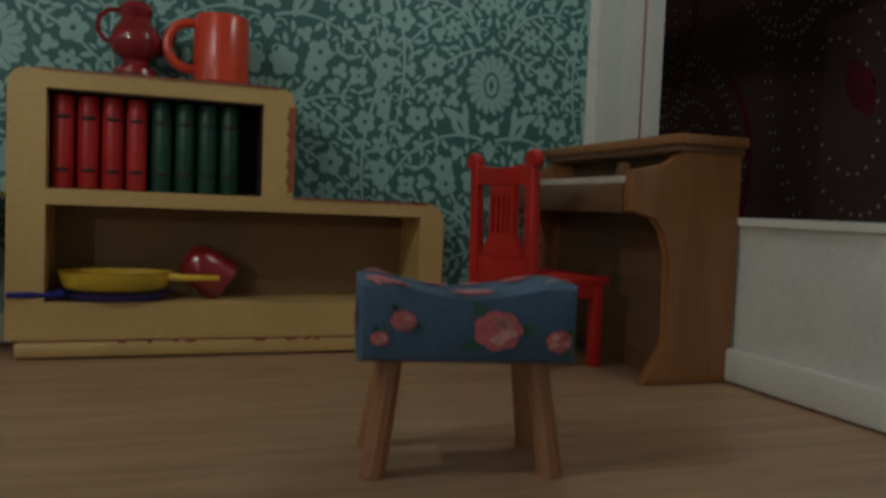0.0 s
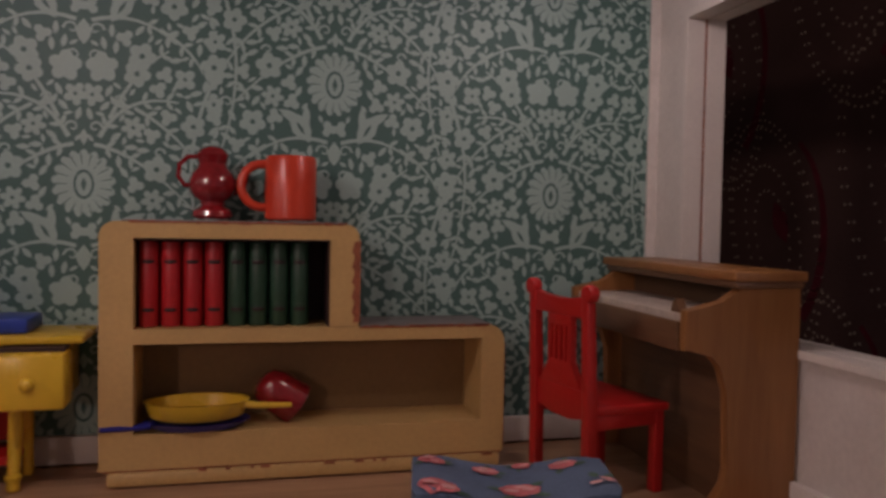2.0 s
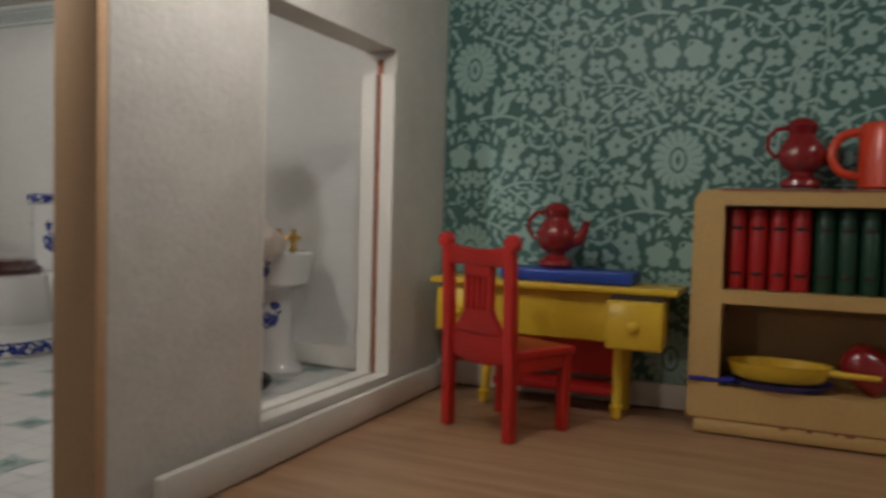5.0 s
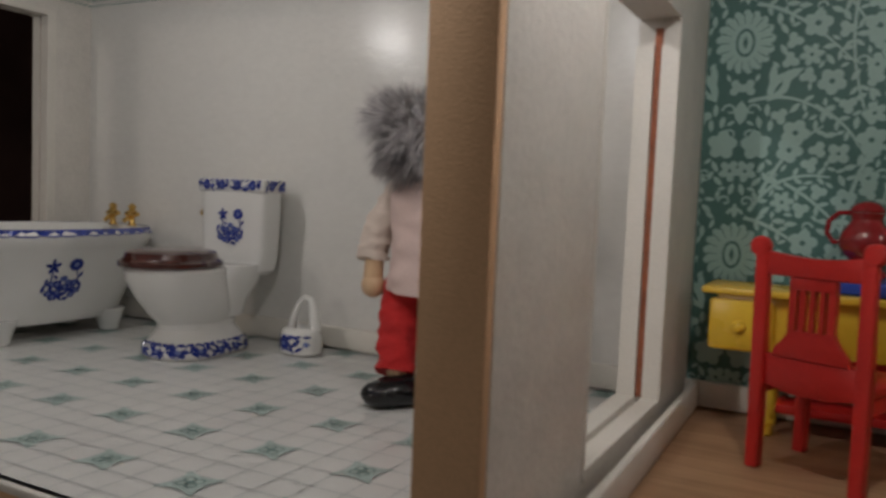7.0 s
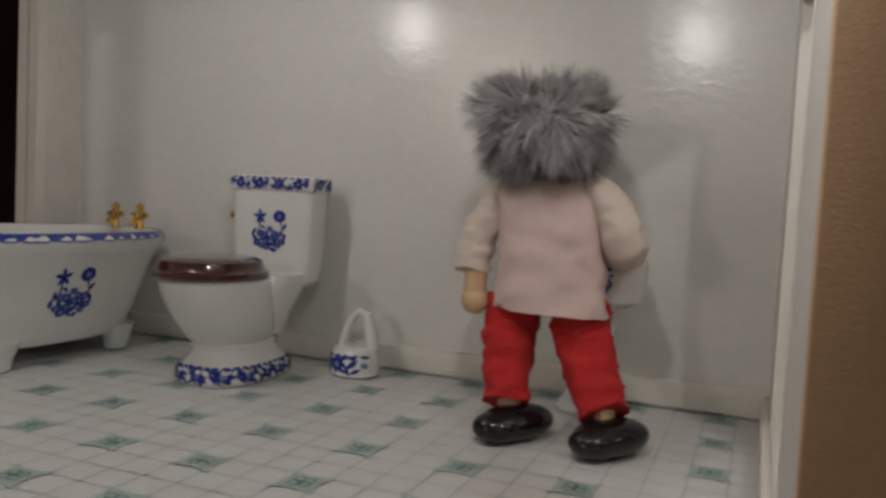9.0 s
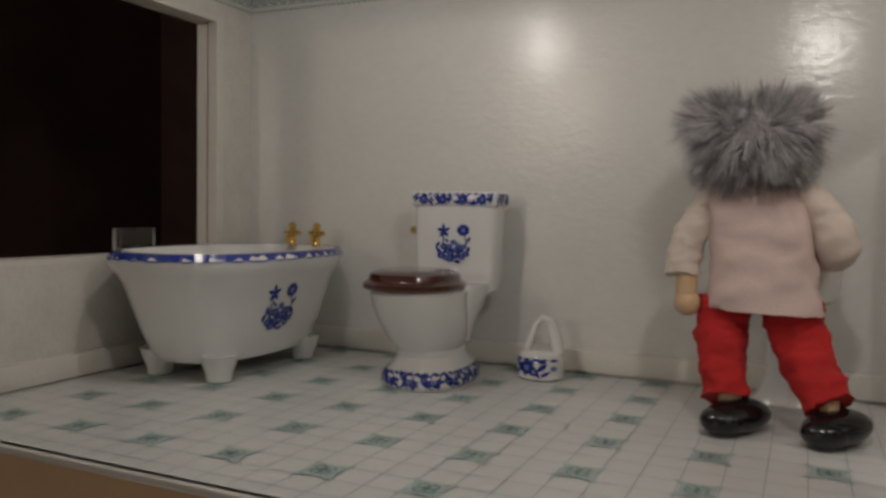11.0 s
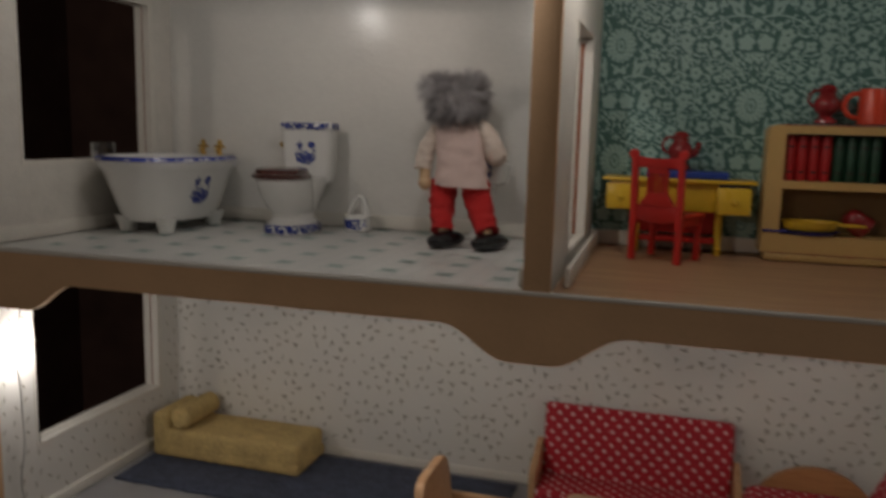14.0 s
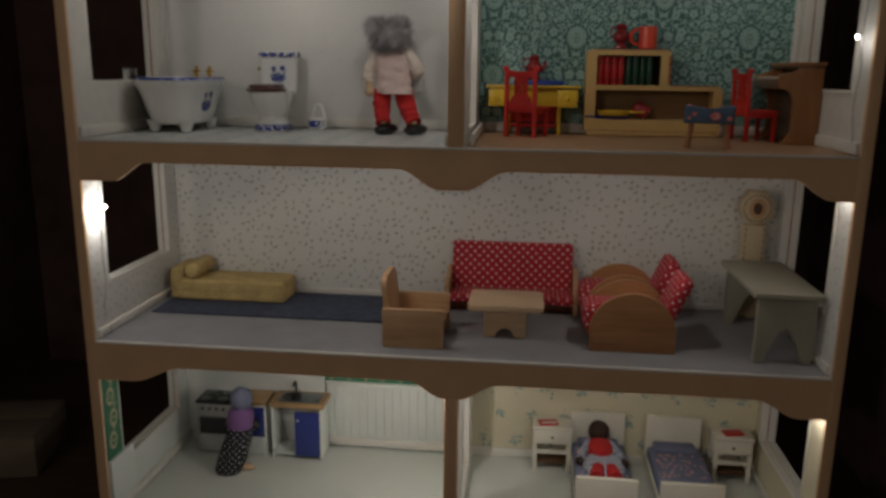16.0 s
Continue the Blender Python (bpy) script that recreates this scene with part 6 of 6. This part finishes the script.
def cook_figure():
    bm = mesh()

    def add(index, fn, *args, **kw):
        n = len(bm.faces)
        fn(bm, *args, **kw)
        painted(bm, index, n)
    add(0, oval, [(-0.010, -0.012, 0.0170, 0.0150, 0.0003), (-0.010, -0.012, 0.0185, 0.0165, 0.0040), (-0.006, -0.008, 0.0200, 0.0170, 0.0180), (0.000, -0.002, 0.0190, 0.0160, 0.0400), (0.004, 0.002, 0.0165, 0.0140, 0.0560), (0.004, 0.002, 0.0140, 0.0120, 0.0640)], 28, 2.2)
    add(1, oval, [(0.004, 0.002, 0.0165, 0.0140, 0.0600), (0.004, 0.002, 0.0185, 0.0150, 0.0700), (0.005, 0.003, 0.0170, 0.0140, 0.0820), (0.005, 0.003, 0.0090, 0.0090, 0.0880)], 28, 2.2)
    add(0, tube, [(0.018, 0.004, 0.0680), (0.022, 0.010, 0.0580), (0.018, 0.018, 0.0540)], 0.0060, 12)
    add(0, tube, [(-0.010, 0.004, 0.0680), (-0.015, 0.010, 0.0580), (-0.010, 0.018, 0.0540)], 0.0060, 12)
    add(2, ball, (0.006, 0.004, 0.1000), 0.0155, 0.0155, 0.0165)
    add(3, ball, (0.012, -0.006, 0.0050), 0.0130, 0.0060, 0.0045)
    ob = new("doll", finish("doll", bm, [BLACKDOT, LILAC, LILACGREY, BEAD]))
    ob.matrix_basis = pose(-0.4830, 0.2780, F1 + 0.0006)
    return tagged(ob, "toy doll in purple top and black spotted skirt kneeling", "doll", "", "object")


cook_figure()

# ---------------------------------------------------------------- bedroom


def night_stand(x, w):
    t = thing("bedside_table", (x + 0.04 * w, 0.0286, F1), "white toy bedside table with one drawer", "bedside table", "white bedside tables")
    t.scale = (0.92, 0.92, 0.90)
    part("tabletop", box(mesh(), -0.0010, w + 0.0010, 0.3170, 0.3570, 0.0700, 0.0740, 0.0008), WHITEWOOD, t)
    part("drawer_box", box(mesh(), 0.0, w, 0.3200, 0.3560, 0.0460, 0.0700, 0.0006), WHITEWOOD, t)
    f = part("drawer_front", box(mesh(), 0.0020, w - 0.0020, 0.3184, 0.3201, 0.0485, 0.0680, 0.0006), WHITEWOOD, t)
    part("knob", ball(mesh(), (w / 2, 0.3175, 0.0580), 0.0018), INK, f, "dark knob")
    for lx in (0.0, w - 0.006):
        for ly in (0.3200, 0.3500):
            part("leg", box(mesh(), lx, lx + 0.006, ly, ly + 0.006, 0.0003, 0.0460, 0.0004), WHITEWOOD, t)
    part("rail", box(mesh(), 0.006, w - 0.006, 0.3200, 0.3230, 0.0300, 0.0360, 0.0004), WHITEWOOD, t)
    part("shelf_board", box(mesh(), 0.004, w - 0.004, 0.3230, 0.3540, 0.0130, 0.0160, 0.0004), INK, t, "dark lower shelf")


night_stand(-0.0840, 0.0560)
night_stand(0.1560, 0.0540)
for x, label in ((-0.0330, "white toy bed with blue quilt under a doll"), (0.0690, "white toy bed made up with a blue flowered quilt")):
    b = thing("toy_bed", (x + 0.003, 0.0286, F1), label, "bed", "white toy beds")
    b.scale = (0.92, 0.92, 0.90)
    w = 0.0800
    part("headboard", box(mesh(), 0, w, 0.3490, 0.3560, 0.0003, 0.0880, 0.0014), WHITEWOOD, b)
    part("footboard", box(mesh(), -0.001, w + 0.001, 0.1960, 0.2030, 0.0003, 0.0630, 0.0014), WHITEWOOD, b)
    for xx in (0.0005, w - 0.0055):
        part("side_rail", box(mesh(), xx, xx + 0.005, 0.2030, 0.3490, 0.0100, 0.0260, 0.0006), WHITEWOOD, b)
    part("mattress", box(mesh(), 0.0060, w - 0.0060, 0.2035, 0.3485, 0.0180, 0.0360, 0.0030, 3), WHITEWOOD, b)
    qb = part("quilt", box(mesh(), 0.0015, w - 0.0015, 0.2040, 0.3400, 0.0270, 0.0440, 0.0050, 3), QUILT, b, "blue cotton quilt with small pink flowers")
    part("pillow", box(mesh(), 0.0100, w - 0.0100, 0.3200, 0.3470, 0.0400, 0.0500, 0.0045, 3), QUILT, b)
    q = random.Random(int(x * 1000))
    bm = mesh()
    for i in range(90):
        u, v = q.uniform(0.006, w - 0.006), q.uniform(0.208, 0.318)
        flat(bm, blossom(u, v, q.uniform(0.0014, 0.0024), 5, q.random()), lambda a, c: (a, c, 0.0444))
    part("flower_print", bm, ROSEPALE, qb, "pale pink flower print", False)


def bed_figure():
    bm = mesh()

    def add(index, fn, *args, **kw):
        n = len(bm.faces)
        fn(bm, *args, **kw)
        painted(bm, index, n)
    add(0, ball, (0, 0.330, 0.0680), 0.0155, 0.0150, 0.0160)
    add(1, oval, [(0, 0.300, 0.0150, 0.0260, 0.0450), (0, 0.300, 0.0185, 0.0280, 0.0500), (0, 0.300, 0.0170, 0.0260, 0.0600), (0, 0.300, 0.0080, 0.0150, 0.0640)], 24, 2.3)
    add(2, oval, [(0.002, 0.258, 0.0280, 0.0300, 0.0446), (0.002, 0.258, 0.0290, 0.0310, 0.0490), (0.002, 0.262, 0.0220, 0.0240, 0.0560)], 24, 2.2)
    for s in (-1, 1):
        add(4, tube, [(s * 0.015, 0.312, 0.0560), (s * 0.024, 0.290, 0.0530), (s * 0.029, 0.272, 0.0510)], 0.0062, 12)
        add(0, ball, (s * 0.031, 0.266, 0.0505), 0.0062)
        add(3, tube, [(s * 0.009 + 0.002, 0.246, 0.0510), (s * 0.013 + 0.002, 0.218, 0.0520)], [0.0090, 0.0100], 14)
    ob = new("doll", finish("doll", bm, [DOLLBROWN, PANTS, SKIRTDOT, PANTS, SKIRTDOT]))
    ob.matrix_basis = pose(0.0065, 0.0286, F1) @ Matrix.Diagonal((0.92, 0.92, 0.90, 1))
    return tagged(ob, "brown-haired toy doll in red top lying on the bed", "doll", "", "object")


bed_figure()
for x, y, m1, m2, label in ((-0.062, 0.335, REDP, WHITEWOOD, "small red and white toy magazine on the bedside table"), (0.184, 0.336, REDP, REDP, "small red toy book lying on the bedside table")):
    b = thing("booklet", (x, y, F1 + 0.0669), label, "book", "", 12)
    part("cover", box(mesh(), -0.013, 0.013, -0.008, 0.008, 0, 0.0022, 0.0004), m1, b)
    part("stripe", box(mesh(), -0.010, 0.010, -0.006, -0.001, 0.0022, 0.0026), m2, b)

# ---------------------------------------------------------------- light string and surroundings
for place, watts in LEDS:
    t = thing("fairy_light", place, "tiny lit white bulb of a light string", "light bulb", "string of fairy lights")
    part("bulb", ball(mesh(), (0, 0.0, 0.0048), 0.0014, 0.0014, 0.0022, 10, 8), GLOW, t)
    part("socket", lathe(mesh(), [(0.0012, 0.0066), (0.0014, 0.0072), (0.0010, 0.0088)], 10), WIRE, t)
for pts in ([(x, 0.146 + 0.004 * math.sin(x * 40), 0.7465 - 0.0015 * math.cos(x * 55)) for x in [XL + 0.01 + 0.0262 * i for i in range(31)]],
            [(-0.579 + 0.002 * math.sin(i), 0.147 + 0.003 * math.sin(i * 0.7), 0.492 - 0.0098 * i) for i in range(21)],
            [(0.2125 + 0.001 * math.sin(i), 0.143 + 0.003 * math.sin(i * 0.9), 0.742 - 0.0105 * i) for i in range(21)]):
    t = thing("light_wire", (0, 0, 0), "thin clear wire of the light string", "wire")
    part("cable", tube(mesh(), pts, 0.0006, 6), WIRE, t)

structure("backdrop_back", box(mesh(), -1.8, 1.8, 0.80, 0.81, -0.74, 1.9), CLOTH, "black cloth hanging behind the house", "cloth")
structure("backdrop_left", box(mesh(), -1.11, -1.10, -0.10, 0.80, -0.74, 1.9), CLOTH, "black cloth hanging beside the house", "cloth")
cloth = structure("backdrop_right", box(mesh(), 0.42, 0.43, -0.10, 0.80, -0.74, 1.9), CLOTHSIDE, "black and maroon dotted cloth hanging beside the house", "cloth")
r = random.Random(21)
dots, red = mesh(), mesh()


def on_cloth(u, v):
    return (0.4196, u, v)


def dot_row(pts):
    for u, v in pts:
        flat(dots, arc(u, v, 0.0013, 0.0013, 0, 360, 6)[:-1], on_cloth)


for cx, cz, s in ((0.40, 0.655, 1.0), (0.54, 0.62, 0.8), (0.47, 0.50, 0.7), (0.33, 0.74, 0.8), (0.62, 0.76, 0.9), (0.28, 0.60, 0.7), (0.47, 0.80, 0.8)):
    for k in (0.035, 0.055, 0.085, 0.092):
        m = int(k * 640)
        dot_row([(cx + s * k * 0.72 * math.cos(2 * math.pi * i / m) + 0.3 * s * k * math.sin(2 * math.pi * i / m), cz + s * k * 1.25 * math.sin(2 * math.pi * i / m)) for i in range(m)])
    flat(red, leaf(cx - 0.012 * s, cz + 0.01, 0.045 * s, 0.022 * s, 1.1), on_cloth)
    a = arc(cx, cz, 0.072 * s, 0.100 * s, 120, 230, 12)
    strip(red, *ribbon(a, 0.004, 0.009), on_cloth)
part("dot_print", dots, CLOTHDOT, cloth, "rows of tiny cream dots", False)
part("paisley_print", red, CLOTHRED, cloth, "dark maroon paisley shapes", False)
cx = thing("cardboard_box", (-0.925, 0.36, 0.0), "brown cardboard box standing beside the house", "box", "", 14)
part("carton", box(mesh(), -0.10, 0.10, -0.07, 0.07, 0.0005, 0.062, 0.002), CARTON, cx)
part("flap", box(mesh(), -0.10, 0.10, -0.068, -0.001, 0.0625, 0.0645, 0.0006), CARTON, cx)
part("flap", box(mesh(), -0.10, 0.10, 0.001, 0.068, 0.0625, 0.0645, 0.0006), CARTON, cx)
